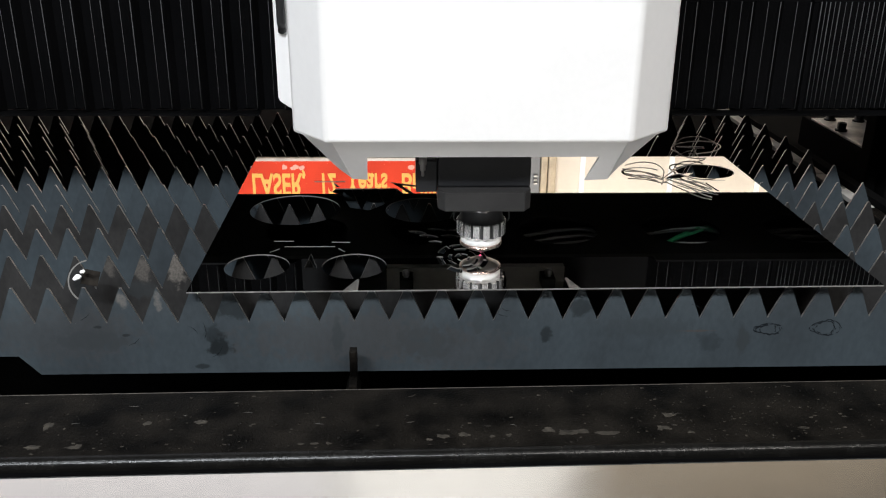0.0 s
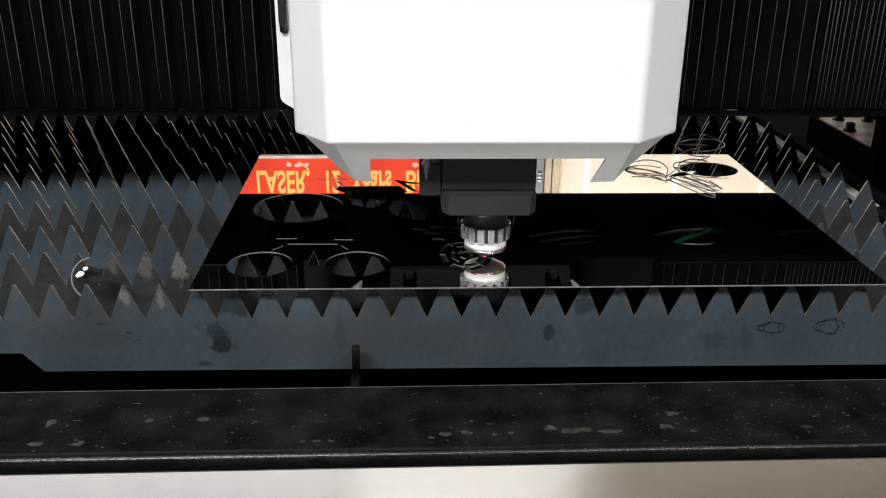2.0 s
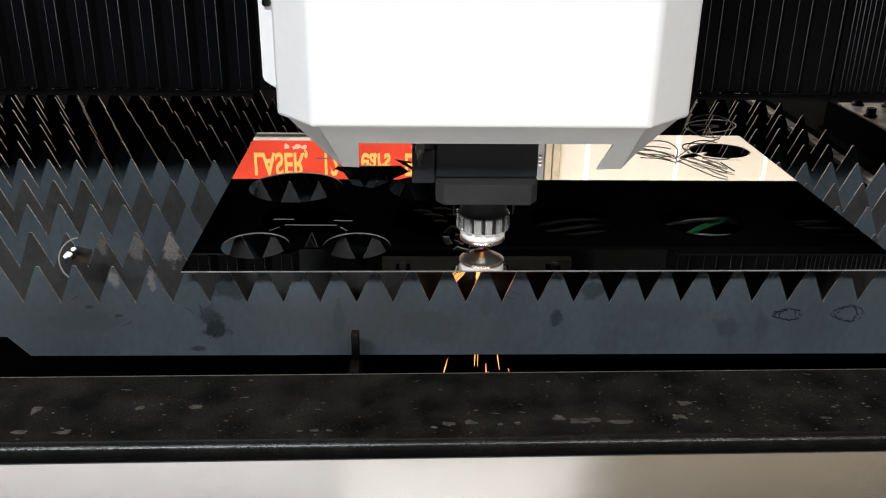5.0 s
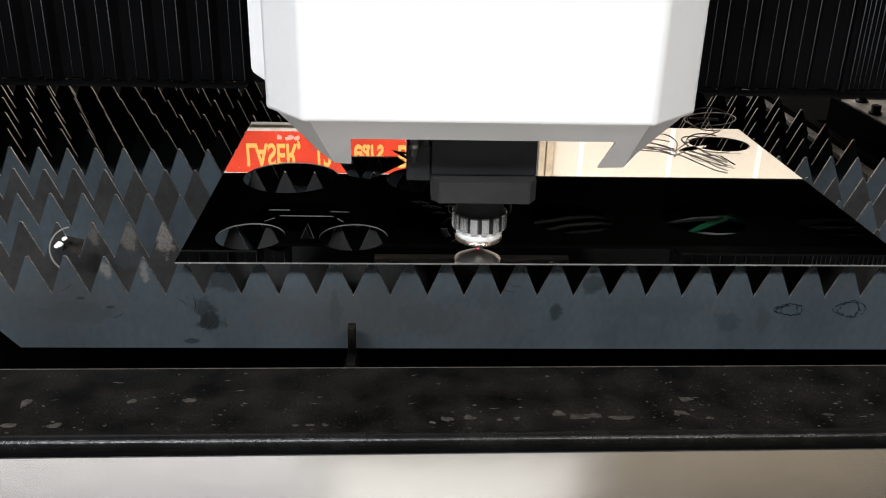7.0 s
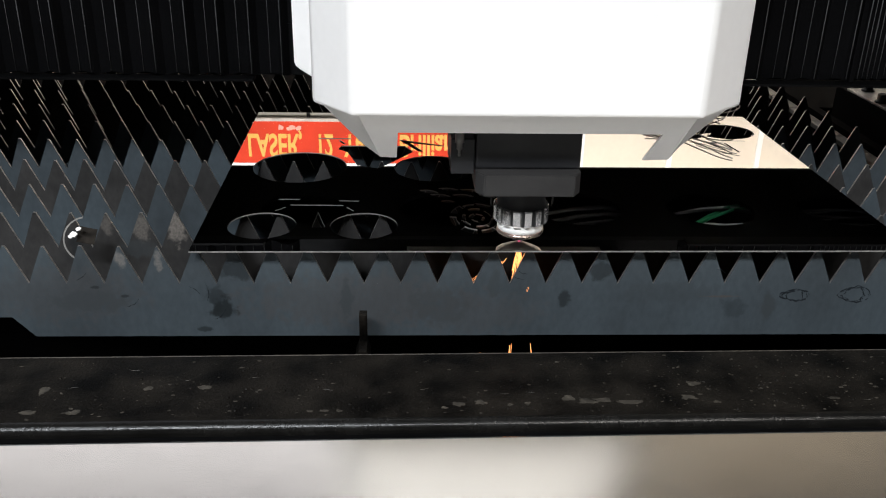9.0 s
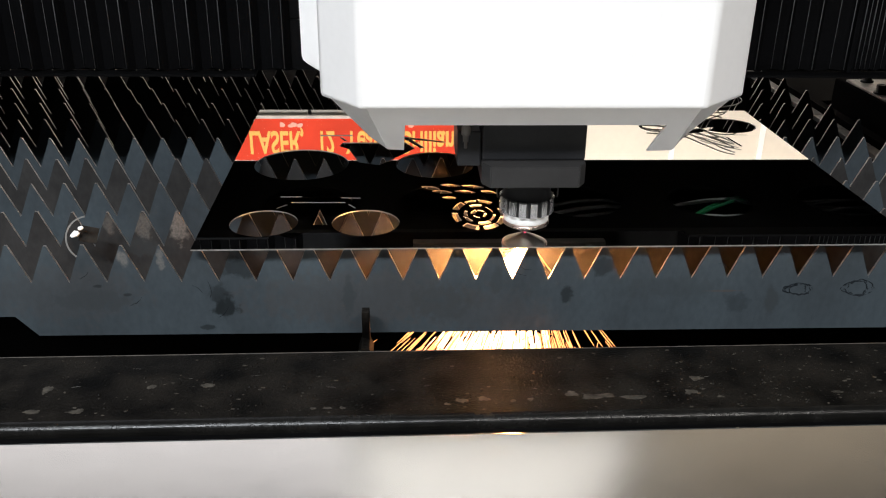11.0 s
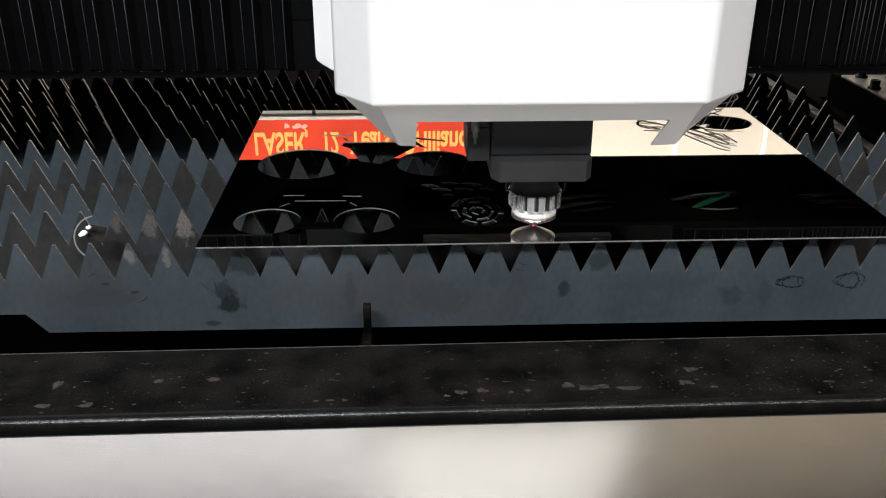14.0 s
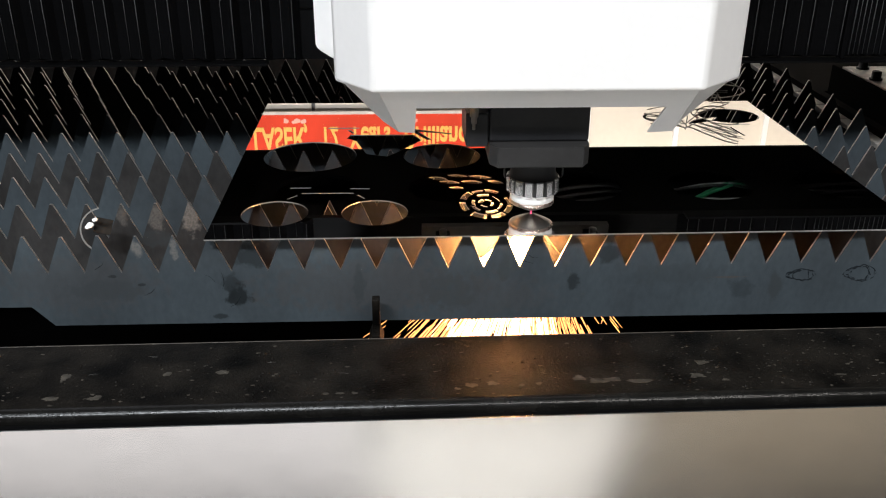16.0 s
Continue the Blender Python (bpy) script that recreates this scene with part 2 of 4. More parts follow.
def tube(bm, points, radius, n=8):
    """A round bar along a line of points."""
    rings = []
    pts = [Vector(p) for p in points]
    for i, p in enumerate(pts):
        d = (pts[min(i + 1, len(pts) - 1)] - pts[max(i - 1, 0)]).normalized()
        side = d.cross(Vector((0, 0, 1)) if abs(d.z) < 0.95 else Vector((1, 0, 0))).normalized()
        up = side.cross(d)
        r = radius[i] if isinstance(radius, (list, tuple)) else radius
        rings.append([bm.verts.new(p + r * (math.cos(2 * math.pi * k / n) * side + math.sin(2 * math.pi * k / n) * up)) for k in range(n)])
    for a, b in zip(rings, rings[1:]):
        for k in range(n):
            bm.faces.new((a[k], a[(k + 1) % n], b[(k + 1) % n], b[k]))
    bm.faces.new(rings[0][::-1])
    bm.faces.new(rings[-1])
    return bm


def thing(name, label, category, group="", at=(0, 0, 0)):
    ob = tagged(new(name), label, category, group)
    ob.location = at
    return ob


def blob(bm, cx, cz, rx, rz, y, seed, n=16, axis="y", depth=0.0006):
    """An uneven thin patch, as of oil or flaked paint, on an upright or level face."""
    rnd = random.Random(seed)
    waves = [(k, rnd.uniform(-0.28, 0.28) / k ** 0.6, rnd.uniform(0, 6.28)) for k in (1, 2, 3, 5, 7)]
    pts = []
    for i in range(n + 8):
        a = 2 * math.pi * i / (n + 8)
        k = 0.85 + sum(h * math.sin(w * a + p) for w, h, p in waves)
        pts.append((cx + rx * k * math.cos(a), cz + rz * k * math.sin(a)))
    prism(bm, pts, axis, y, y + depth)


def flake(bm, cx, cy, rx, ry, z, seed, n):
    """A jagged flake on a level face."""
    rnd = random.Random(seed)
    waves = [(k, rnd.uniform(-0.20, 0.20), rnd.uniform(0, 6.28)) for k in (1, 2, 3)] + [(k, rnd.uniform(-0.09, 0.09), rnd.uniform(0, 6.28)) for k in (5, 7, 11, 15)]
    pts = []
    for i in range(n):
        a = 2 * math.pi * i / n
        k = max(0.15, 0.8 + sum(h * math.sin(w * a + p) for w, h, p in waves))
        pts.append((cx + rx * k * math.cos(a), cy + ry * k * math.sin(a)))
    prism(bm, pts, "z", z, z + 0.0003)


# ---- the hall ----
def structure(name, bm, mat, label, category):
    return tagged(link(name, bm, mat), label, category, kind="structure")


structure("floor", boxed(-7, 7, -7, 7, -0.1, 0), HALL_FLOOR, "grey painted concrete floor of the machine hall", "floor")
structure("ceiling", boxed(-7, 7, -7, 7, 5.0, 5.1), CEILING, "grey sheet ceiling high over the machine hall", "ceiling")
wall = structure("wall_north", boxed(-7, 7, 4.03, 4.2, 0, 5), UPPER_WALL, "bright cream panelled wall behind the machine", "wall")
structure("wall_south", boxed(-7, 7, -7.2, -7, 0, 5), UPPER_WALL, "plain grey hall wall", "wall")
structure("wall_west", boxed(-7.2, -7, -7, 4.2, 0, 5), UPPER_WALL, "plain grey hall wall", "wall")
structure("wall_east", boxed(7, 7.2, -7, 4.2, 0, 5), UPPER_WALL, "plain grey hall wall", "wall")
panel_bm = boxed(-0.252, 0.252, 4.012, 4.032, 0.1, 2.75, 0.004, 1)
panel_mesh = bpy.data.meshes.new("wall_panel")
panel_bm.to_mesh(panel_mesh)
panel_bm.free()
panel_mesh.materials.append(WALL)
for i in range(-8, 12):
    ob = new("wall_panel", panel_mesh)
    ob.location = (0.97 + 0.524 * i + 0.262, 0, 0)
    ob.parent = wall
for i in range(-2, 6):
    part("joint_strip", boxed(0.97 + 0.524 * i - 0.015, 0.97 + 0.524 * i + 0.015, 4.004, 4.0145, 0.1, 2.75), JOINT, wall, "white joint strip")
part("door_jamb", boxed(0.645, 0.716, 3.975, 4.012, 0, 2.75, 0.003), UPPER_WALL, wall, "grey door jamb")
part("pillar_trim", boxed(0.720, 0.758, 3.96, 4.012, 0, 2.75, 0.006), BROWN, wall, "tan wooden door trim")
part("pillar_trim", boxed(0.763, 0.806, 3.955, 4.012, 0, 2.75, 0.006), BROWN, wall, "tan wooden door trim")
for z in (1.895, 1.918, 1.940):
    part("lock_bolt", boxed(0.680, 0.700, 3.962, 3.9745, z, z + 0.016, 0.004), NOZZLE, wall, "chrome lock bolt")

banner = thing("banner", "red cloth banner with yellow lettering and a white hem", "banner")
part("cloth", boxed(-2.1, 0.52, 3.985, 3.990, 1.814, 2.062), BANNER, banner)
part("hem", boxed(-2.1, 0.52, 3.983, 3.992, 2.062, 2.085), JOINT, banner, "white banner hem")
part("ledge", boxed(-2.1, 0.52, 3.978, 4.0, 1.797, 1.814), material("grey_ledge", (0.62, 0.57, 0.52), 0.6), banner, "grey-brown strip below the banner")


def writing(text, x, z, width, height):
    cu = bpy.data.curves.new("lettering", "FONT")
    cu.body, cu.size, cu.extrude, cu.offset = text, 1.0, 0.002, 0.024
    tmp = bpy.data.objects.new("lettering", cu)
    scene.collection.objects.link(tmp)
    me = bpy.data.meshes.new_from_object(tmp.evaluated_get(bpy.context.evaluated_depsgraph_get()))
    bpy.data.objects.remove(tmp)
    co = np.array([v.co[:] for v in me.vertices])
    lo, hi = co.min(0), co.max(0)
    for v in me.vertices:
        v.co = Vector((x + (v.co.x - lo[0]) / (hi[0] - lo[0]) * width, 3.983 - v.co.z * 0.5, z + v.co.y * height))
    me.materials.clear()
    me.materials.append(LETTER)
    ob = new("lettering", me)
    ob.parent = banner


writing("LASER,", -0.945, 1.893, 0.305, 0.185)
writing("12", -0.545, 1.893, 0.08, 0.185)
writing("Years'", -0.405, 1.893, 0.255, 0.185)
writing("Brilliance", -0.085, 1.893, 0.41, 0.185)
for k, (x, w) in enumerate(((-0.76, 0.012), (-0.70, 0.020), (-0.66, 0.012), (-0.03, 0.016))):
    bm = bmesh.new()
    blob(bm, x, 1.852, w * 1.4, 0.017, 3.9825, 70 + k, 12)
    part("print_mark", bm, PALE, banner, "pale small print")

# ---- the machine bed ----
BED = thing("machine_bed", "black sooty steel bed of a laser cutting machine, its inside darkened for shade", "machine bed")
part("front_panel", boxed(-1.5, 1.5, -0.185, -0.165, 0.0, 0.688), BLACK_PAINT, BED)
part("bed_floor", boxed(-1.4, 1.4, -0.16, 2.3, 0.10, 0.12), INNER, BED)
# added dark lids that keep hall light out of the bed
part("side_light_block", boxed(0.99, 1.42, -0.16, 2.3, 0.70, 0.715, 0.002), INNER, BED)
part("side_light_block", boxed(-1.42, -1.2, -0.16, 2.3, 0.705, 0.72, 0.002), INNER, BED)
part("rear_light_block", boxed(-1.2, 0.99, 0.89, 2.3, 0.705, 0.72, 0.002), INNER, BED)
part("tray_light_block", boxed(0.7455, 0.99, -0.05, 2.3, 0.62, 0.635, 0.002), INNER, BED)
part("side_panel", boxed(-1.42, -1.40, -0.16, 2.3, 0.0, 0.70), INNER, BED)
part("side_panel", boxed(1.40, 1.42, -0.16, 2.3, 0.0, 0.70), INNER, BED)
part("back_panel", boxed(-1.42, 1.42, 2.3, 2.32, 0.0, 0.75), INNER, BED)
bm = bmesh.new()
prof = [(-0.055, 0.700), (-0.170, 0.700)]
prof += [(-0.170, 0.690), (-0.055, 0.690)]
prism(bm, prof, "x", -1.5, 1.5)
part("front_ledge", bm, FRAME, BED, "black sooty front ledge with a worn rounded edge")
# pale strip paints the highlight where the ledge meets the gap
part("worn_edge", boxed(-1.5, 1.5, -0.0562, -0.0548, 0.6960, 0.7005, 0.0003, 1), FLAKE, BED, "thin highlight painted along the rear edge of the ledge")
bm = bmesh.new()
prof = [(-0.1702, 0.7002)] + [(-0.170 - 0.010 * math.sin(k / 12 * math.pi / 2), 0.6902 + 0.010 * math.cos(k / 12 * math.pi / 2)) for k in range(1, 13)]
prism(bm, prof + [(-0.180, 0.655), (-0.1702, 0.655)], "x", -1.5, 1.5)
part("nosing", bm, NOSING, BED, "worn shiny black rounded edge")
bm = bmesh.new()
rnd = random.Random(7)
for k in range(620):
    x, y = rnd.choice((rnd.uniform(-0.75, 0.75), rnd.gauss(0.36, 0.13), rnd.gauss(0.36, 0.13), rnd.gauss(-0.36, 0.16))), -0.168 + 0.106 * rnd.random() ** 1.2
    r = rnd.choice((0.0003, 0.0004, 0.0005, 0.0006, 0.0009, 0.0015))
    flake(bm, x, y, r * rnd.uniform(0.8, 2.2), r * rnd.uniform(0.6, 1.2), 0.7, k, 7)
part("dust_fleck", bm, FLAKE, BED, "tiny pale dust flecks")["kind"] = "stuff"
bm = bmesh.new()
for k in range(16):  # fine scrapes
    x, y, a, ln = rnd.uniform(-0.6, 0.65), rnd.uniform(-0.16, -0.07), rnd.gauss(0.3, 0.8), rnd.uniform(0.004, 0.016)
    dx, dy = math.cos(a) * ln, math.sin(a) * ln * 0.6
    tube(bm, [(x, y, 0.7), (x + dx * 0.5 + rnd.uniform(-0.001, 0.001), y + dy * 0.5 + rnd.uniform(-0.001, 0.001), 0.7), (x + dx, y + dy, 0.7)], [0.0001, 0.0003, 0.0001], 4)
part("scrape", bm, FLAKE, BED, "fine pale scrapes")["kind"] = "stuff"
bm = bmesh.new()
for k in range(300):  # beads of spatter stuck to the paint
    x = rnd.choice((rnd.uniform(-0.6, 0.6), rnd.gauss(-0.16, 0.09), rnd.gauss(0.22, 0.12)))
    y, r = rnd.uniform(-0.166, -0.060), rnd.choice((0.0005, 0.0006, 0.0008, 0.0011, 0.0016))
    base = [bm.verts.new((x + r * 1.2 * math.cos(a), y + r * math.sin(a), 0.7001)) for a in np.linspace(0, 2 * math.pi, 6, endpoint=False)]
    mid = [bm.verts.new((x + r * 0.8 * math.cos(a), y + r * 0.7 * math.sin(a), 0.7001 + r * 0.7)) for a in np.linspace(0, 2 * math.pi, 6, endpoint=False)]
    top = bm.verts.new((x, y, 0.7001 + r))
    for q in range(6):
        w = (q + 1) % 6
        bm.faces.new((base[q], base[w], mid[w], mid[q]))
        bm.faces.new((mid[q], mid[w], top))
part("spatter_bead", bm, FRAME, BED, "small black beads of spatter", True)["kind"] = "stuff"
for k, (x, y, rx, ry) in enumerate(((-0.255, -0.115, 0.009, 0.006), (-0.005, -0.150, 0.008, 0.006), (0.016, -0.148, 0.008, 0.0055),
                                    (0.104, -0.142, 0.009, 0.007), (0.121, -0.148, 0.013, 0.0065), (0.136, -0.145, 0.012, 0.006),
                                    (0.165, -0.149, 0.019, 0.005), (0.222, -0.143, 0.009, 0.006), (0.062, -0.150, 0.004, 0.004),
                                    (-0.37, -0.155, 0.009, 0.006), (-0.412, -0.155, 0.010, 0.006), (-0.148, -0.158, 0.004, 0.003),
                                    (-0.135, -0.158, 0.005, 0.003), (-0.12, -0.158, 0.004, 0.003), (0.25, -0.151, 0.005, 0.003),
                                    (0.37, -0.147, 0.008, 0.003), (0.045, -0.152, 0.004, 0.003), (-0.02, -0.155, 0.004, 0.003),
                                    (-0.41, -0.118, 0.007, 0.010), (-0.31, -0.116, 0.006, 0.006), (0.235, -0.118, 0.010, 0.006))):
    bm = bmesh.new()
    flake(bm, x, y, rx * 0.85, ry * 0.8, 0.7, 50 + k, 40)
    part("paint_flake", bm, FLAKE, BED, "flaked bare patch")

apron = tagged(link("front_cover", boxed(-1.5, 1.5, -0.75, 0.0, -0.018, 0.0, 0.003), STAINLESS),
               "bright brushed stainless cover before the bed", "machine cover")
apron.matrix_basis = pose(0, 0, 0, 0, 0, 0.75) @ pose(0, -0.193, 0.6945, 14.5, 0, 0)
for ob in BED.children:  # the front ledge stands slightly askew to the slats
    if ob.name.split(".")[0] in ("front_panel", "front_ledge", "worn_edge", "nosing", "dust_fleck", "scrape", "spatter_bead", "paint_flake"):
        ob.matrix_basis = pose(0, 0, 0, 0, 0, 0.65)
part("apron_leg", boxed(-1.5, 1.5, -0.70, -0.06, -0.50, -0.018), BLACK_PAINT, apron, "black cabinet under the cover")

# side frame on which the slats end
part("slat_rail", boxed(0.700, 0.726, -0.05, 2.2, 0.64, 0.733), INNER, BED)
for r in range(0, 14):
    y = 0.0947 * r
    # the tabs of the first five rows are darker than the rest
    part("rail_tab", boxed(0.703, 0.725, y - 0.045, y + 0.047, 0.7335, 0.742, 0.0015), PALE_RAIL if r > 4 else FRAME, BED, "pale worn rail tab" if r > 4 else "dark rail tab")
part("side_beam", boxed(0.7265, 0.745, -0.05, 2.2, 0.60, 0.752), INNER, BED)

# upright stud in front of the first slat
post = tagged(link("slat_stud", boxed(-0.105, -0.0965, -0.030, -0.018, 0.68, 0.733, 0.001), FRAME),
              "sooty steel stud holding the first slat", "stud")
bm = bmesh.new()
prism(bm, [(-0.109, 0.690), (-0.0925, 0.690), (-0.0965, 0.7015), (-0.105, 0.7015)], "y", -0.054, -0.024)
part("weld", bm, FRAME, post)

# ---- slats ----
PITCH, SPACING = 0.04, 0.0947


TEETH = {}


def tooth_mesh(mat, kind):
    """A saw tooth with its tip 44 mm over its base; a few worn forms are shared by all."""
    if (mat, kind) not in TEETH:
        rnd = random.Random(kind)
        j, blunt, lean = rnd.uniform(-0.001, 0.0006), rnd.uniform(0.0005, 0.0016), rnd.uniform(-0.0006, 0.0006)
        bm = bmesh.new()
        sides = prism(bm, [(-PITCH / 2, 0), (PITCH / 2, 0), (lean + blunt, 0.044 + j * 0.5), (lean - blunt, 0.044 + j)], "y", 0, 0.003)
        for f in sides:
            f.material_index = 1
        bmesh.ops.recalc_face_normals(bm, faces=bm.faces)
        me = bpy.data.meshes.new("tooth")
        bm.to_mesh(me)
        bm.free()
        me.materials.append(mat)
        me.materials.append(SLAT_EDGE)
        TEETH[(mat, kind)] = me
    return TEETH[(mat, kind)]


def slat(row):
    y, phase = SPACING * row, -0.0025 * row
    x0, x1, low = -1.2, 0.694, 0.691
    # the grey on rows 6 to 9 paints the shade under the gantry
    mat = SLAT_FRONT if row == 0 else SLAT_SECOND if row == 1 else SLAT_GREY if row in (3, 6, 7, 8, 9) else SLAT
    k0 = math.ceil((x0 - phase) / PITCH)
    tips = []
    while PITCH * (k0 + len(tips) + 0.5) + phase < x1:
        tips.append(PITCH * (k0 + len(tips)) + phase)
    left, right = tips[0] - PITCH / 2, tips[-1] + PITCH / 2
    bm = bmesh.new()
    outline = [(left, 0.715)] + ([(-0.485, 0.715), (-0.463, low)] if row == 0 else [(-0.9, 0.715), (-0.88, low)]) + [(right, low), (right, 0.756), (left, 0.756)]
    for f in prism(bm, outline, "y", y, y + 0.003):
        f.material_index = 1
    ob = link("support_slat", bm, [mat, SLAT_EDGE])
    for n, tip in enumerate(tips):
        piece = new("tooth", tooth_mesh(mat, (n * 7 + row * 3) % 6))
        piece.parent = ob
        piece.location = (tip, y, 0.756)
    return ob


for row in range(0, 10):
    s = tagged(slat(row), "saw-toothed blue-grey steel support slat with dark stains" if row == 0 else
               "saw-toothed worn grey steel support slat of the bed, shade in its colour" if row in (1, 3, 6, 7, 8, 9) else
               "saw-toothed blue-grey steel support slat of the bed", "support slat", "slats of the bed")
    if row == 0:
        for k, (x, z, rx, rz) in enumerate(((0.382, 0.741, 0.017, 0.008), (0.450, 0.742, 0.018, 0.011))):
            rnd = random.Random(k)
            bm = bmesh.new()
            pts = [(x + rx * math.cos(a / 60 * 11) * (0.72 + 0.24 * math.sin(a * 0.13 + k) + 0.16 * rnd.random()), 0.0002,
                    z + rz * math.sin(a / 60 * 11) * (0.72 + 0.26 * math.sin(a * 0.19 + 1) + 0.18 * rnd.random())) for a in range(121)]
            tube(bm, pts, [rnd.choice((0.0001, 0.0004, 0.0007, 0.0010)) for _ in pts], 5)
            part("ink_scrawl", bm, INK, s, "dark scrawled loop")
        rnd = random.Random(8)
        for x, z, a, ln in ((-0.272, 0.735, 1.1, 0.022), (-0.279, 0.742, 1.9, 0.016), (-0.266, 0.712, 0.3, 0.02), (-0.36, 0.728, 0.1, 0.018),
                            (0.06, 0.768, -0.9, 0.018), (0.068, 0.772, -0.8, 0.014), (0.30, 0.768, 2.2, 0.014), (-0.41, 0.760, 0.2, 0.016)):
            bm = bmesh.new()
            pts = [(x + ln * f * math.cos(a + f * 0.5), 0.0001, z + ln * f * math.sin(a + f * 0.5) + rnd.uniform(-0.0006, 0.0006)) for f in np.linspace(0, 1, 7)]
            tube(bm, pts, [0.0001, 0.0004, 0.0003, 0.0005, 0.0003, 0.0003, 0.0001], 4)
            part("scratch", bm, INK, s, "fine dark scratch")

# ---- the mirror sheet with its cut-outs ----
def circle(cx, cy, r, n=48, squash=1.0):
    return [(cx + r * math.cos(2 * math.pi * i / n), cy + r * squash * math.sin(2 * math.pi * i / n)) for i in range(n)]


def slot(x0, y0, x1, y1, w):
    d = Vector((x1 - x0, y1 - y0)).normalized() * w / 2
    n = Vector((-d.y, d.x))
    return [(x0 + n.x, y0 + n.y), (x0 - d.x, y0 - d.y), (x0 - n.x, y0 - n.y), (x1 - n.x, y1 - n.y), (x1 + d.x, y1 + d.y), (x1 + n.x, y1 + n.y)]


def leaf(cx, cy, length, width, turn, n=7):
    a = radians(turn)
    side = [(length * (i / n - 0.5), width / 2 * math.sin(math.pi * i / n) ** 0.8) for i in range(n + 1)]
    pts = side + [(x, -y) for x, y in side[-2:0:-1]]
    return [(cx + x * math.cos(a) - y * math.sin(a), cy + x * math.sin(a) + y * math.cos(a)) for x, y in pts]


SHEET_Z = 0.8012
holes = [circle(-0.216, 0.053, 0.038), circle(-0.102, 0.053, 0.038),
         [(-0.160, 0.047), (-0.145, 0.047), (-0.157, 0.094)],
         slot(-0.207, 0.134, -0.183, 0.134, 0.003), slot(-0.191, 0.1155, -0.130, 0.1145, 0.003), slot(-0.134, 0.130, -0.112, 0.129, 0.003),
         slot(-0.197, 0.108, -0.207, 0.097, 0.002), slot(-0.124, 0.108, -0.116, 0.097, 0.002),
         circle(-0.195, 0.255, 0.062), circle(-0.018, 0.252, 0.052),
         [(-0.120, 0.262), (-0.136, 0.318), (-0.150, 0.332), (-0.146, 0.349), (-0.056, 0.349), (-0.044, 0.322), (-0.078, 0.268), (-0.092, 0.250)],
         slot(-0.180, 0.382, -0.136, 0.382, 0.005), slot(-0.150, 0.372, -0.143, 0.357, 0.004),
         [(-0.066, 0.380), (0.0, 0.352), (0.0, 0.348), (-0.048, 0.362), (-0.030, 0.324), (-0.036, 0.322)],
         circle(0.436, 0.432, 0.046, squash=0.85), leaf(0.388, 0.408, 0.06, 0.018, 30),
         slot(0.400, 0.378, 0.420, 0.372, 0.003), slot(0.418, 0.372, 0.425, 0.330, 0.0035), slot(0.380, 0.372, 0.418, 0.322, 0.003),
         slot(0.372, 0.360, 0.384, 0.340, 0.003), slot(0.418, 0.313, 0.400, 0.325, 0.004), slot(0.430, 0.384, 0.452, 0.383, 0.003),
         slot(0.345, 0.372, 0.356, 0.371, 0.003)]
# an arc-shaped slot round the small wheel of the far figure
arc = [(0.334 + 0.034 * math.cos(a), 0.425 + 0.030 * math.sin(a)) for a in np.linspace(0.5, 5.6, 26)]
arc += [(0.334 + 0.029 * math.cos(a), 0.425 + 0.025 * math.sin(a)) for a in np.linspace(5.6, 0.5, 26)]
holes.append(arc)
# rosette and feathers of the figure being cut


def cell(cx, cy, r0, r1, a0, a1, n=6):
    pts = [(r1, a0 + (a1 - a0) * i / n) for i in range(n + 1)] + [(r0, a1 + (a0 - a1) * i / n) for i in range(n + 1)]
    return [(cx + 0.030 * r * math.cos(a), cy + 0.045 * r * math.sin(a)) for r, a in pts]


rnd = random.Random(12)
for count, r0, r1, gap in ((4, 0.14, 0.38, 0.20), (6, 0.45, 0.70, 0.10), (8, 0.76, 1.08, 0.05)):
    for k in range(count):
        a0 = 2 * math.pi * (k + rnd.uniform(-0.22, 0.22)) / count + r0 * 3
        holes.append(cell(0.028, 0.077, r0 + rnd.uniform(0, 0.08), r1 - rnd.uniform(0, 0.14), a0 + gap, a0 + 2 * math.pi * 0.9 / count - gap * 0.5))
for cx, cy, ln, wd, tn in ((-0.026, 0.163, 0.026, 0.012, -22), (-0.001, 0.172, 0.027, 0.010, -12), (0.027, 0.167, 0.030, 0.011, -16),
                           (-0.012, 0.149, 0.027, 0.012, -16), (0.016, 0.149, 0.027, 0.012, -12), (0.045, 0.148, 0.022, 0.011, -26),
                           (-0.004, 0.129, 0.018, 0.010, -8)):
    holes.append(leaf(cx, cy, ln, wd, tn))


def plate_with_holes(name, outline, cuts, z, thick, mat, edge=None):
    cu = bpy.data.curves.new(name, "CURVE")
    cu.dimensions, cu.fill_mode, cu.extrude = "2D", "BOTH", thick / 2
    for loop in [outline] + cuts:
        sp = cu.splines.new("POLY")
        sp.points.add(len(loop) - 1)
        for p, (x, y) in zip(sp.points, loop):
            p.co = (x, y, 0, 1)
        sp.use_cyclic_u = True
    tmp = bpy.data.objects.new(name, cu)
    scene.collection.objects.link(tmp)
    me = bpy.data.meshes.new_from_object(tmp.evaluated_get(bpy.context.evaluated_depsgraph_get()))
    bpy.data.objects.remove(tmp)
    for v in me.vertices:
        v.co.z += z + thick / 2
    me.materials.clear()
    me.materials.append(mat)
    if edge:
        me.materials.append(edge)
    for f in me.polygons:
        f.use_smooth = False
        if edge and abs(f.normal.z) < 0.5:
            f.material_index = 1
    return new(name, me)


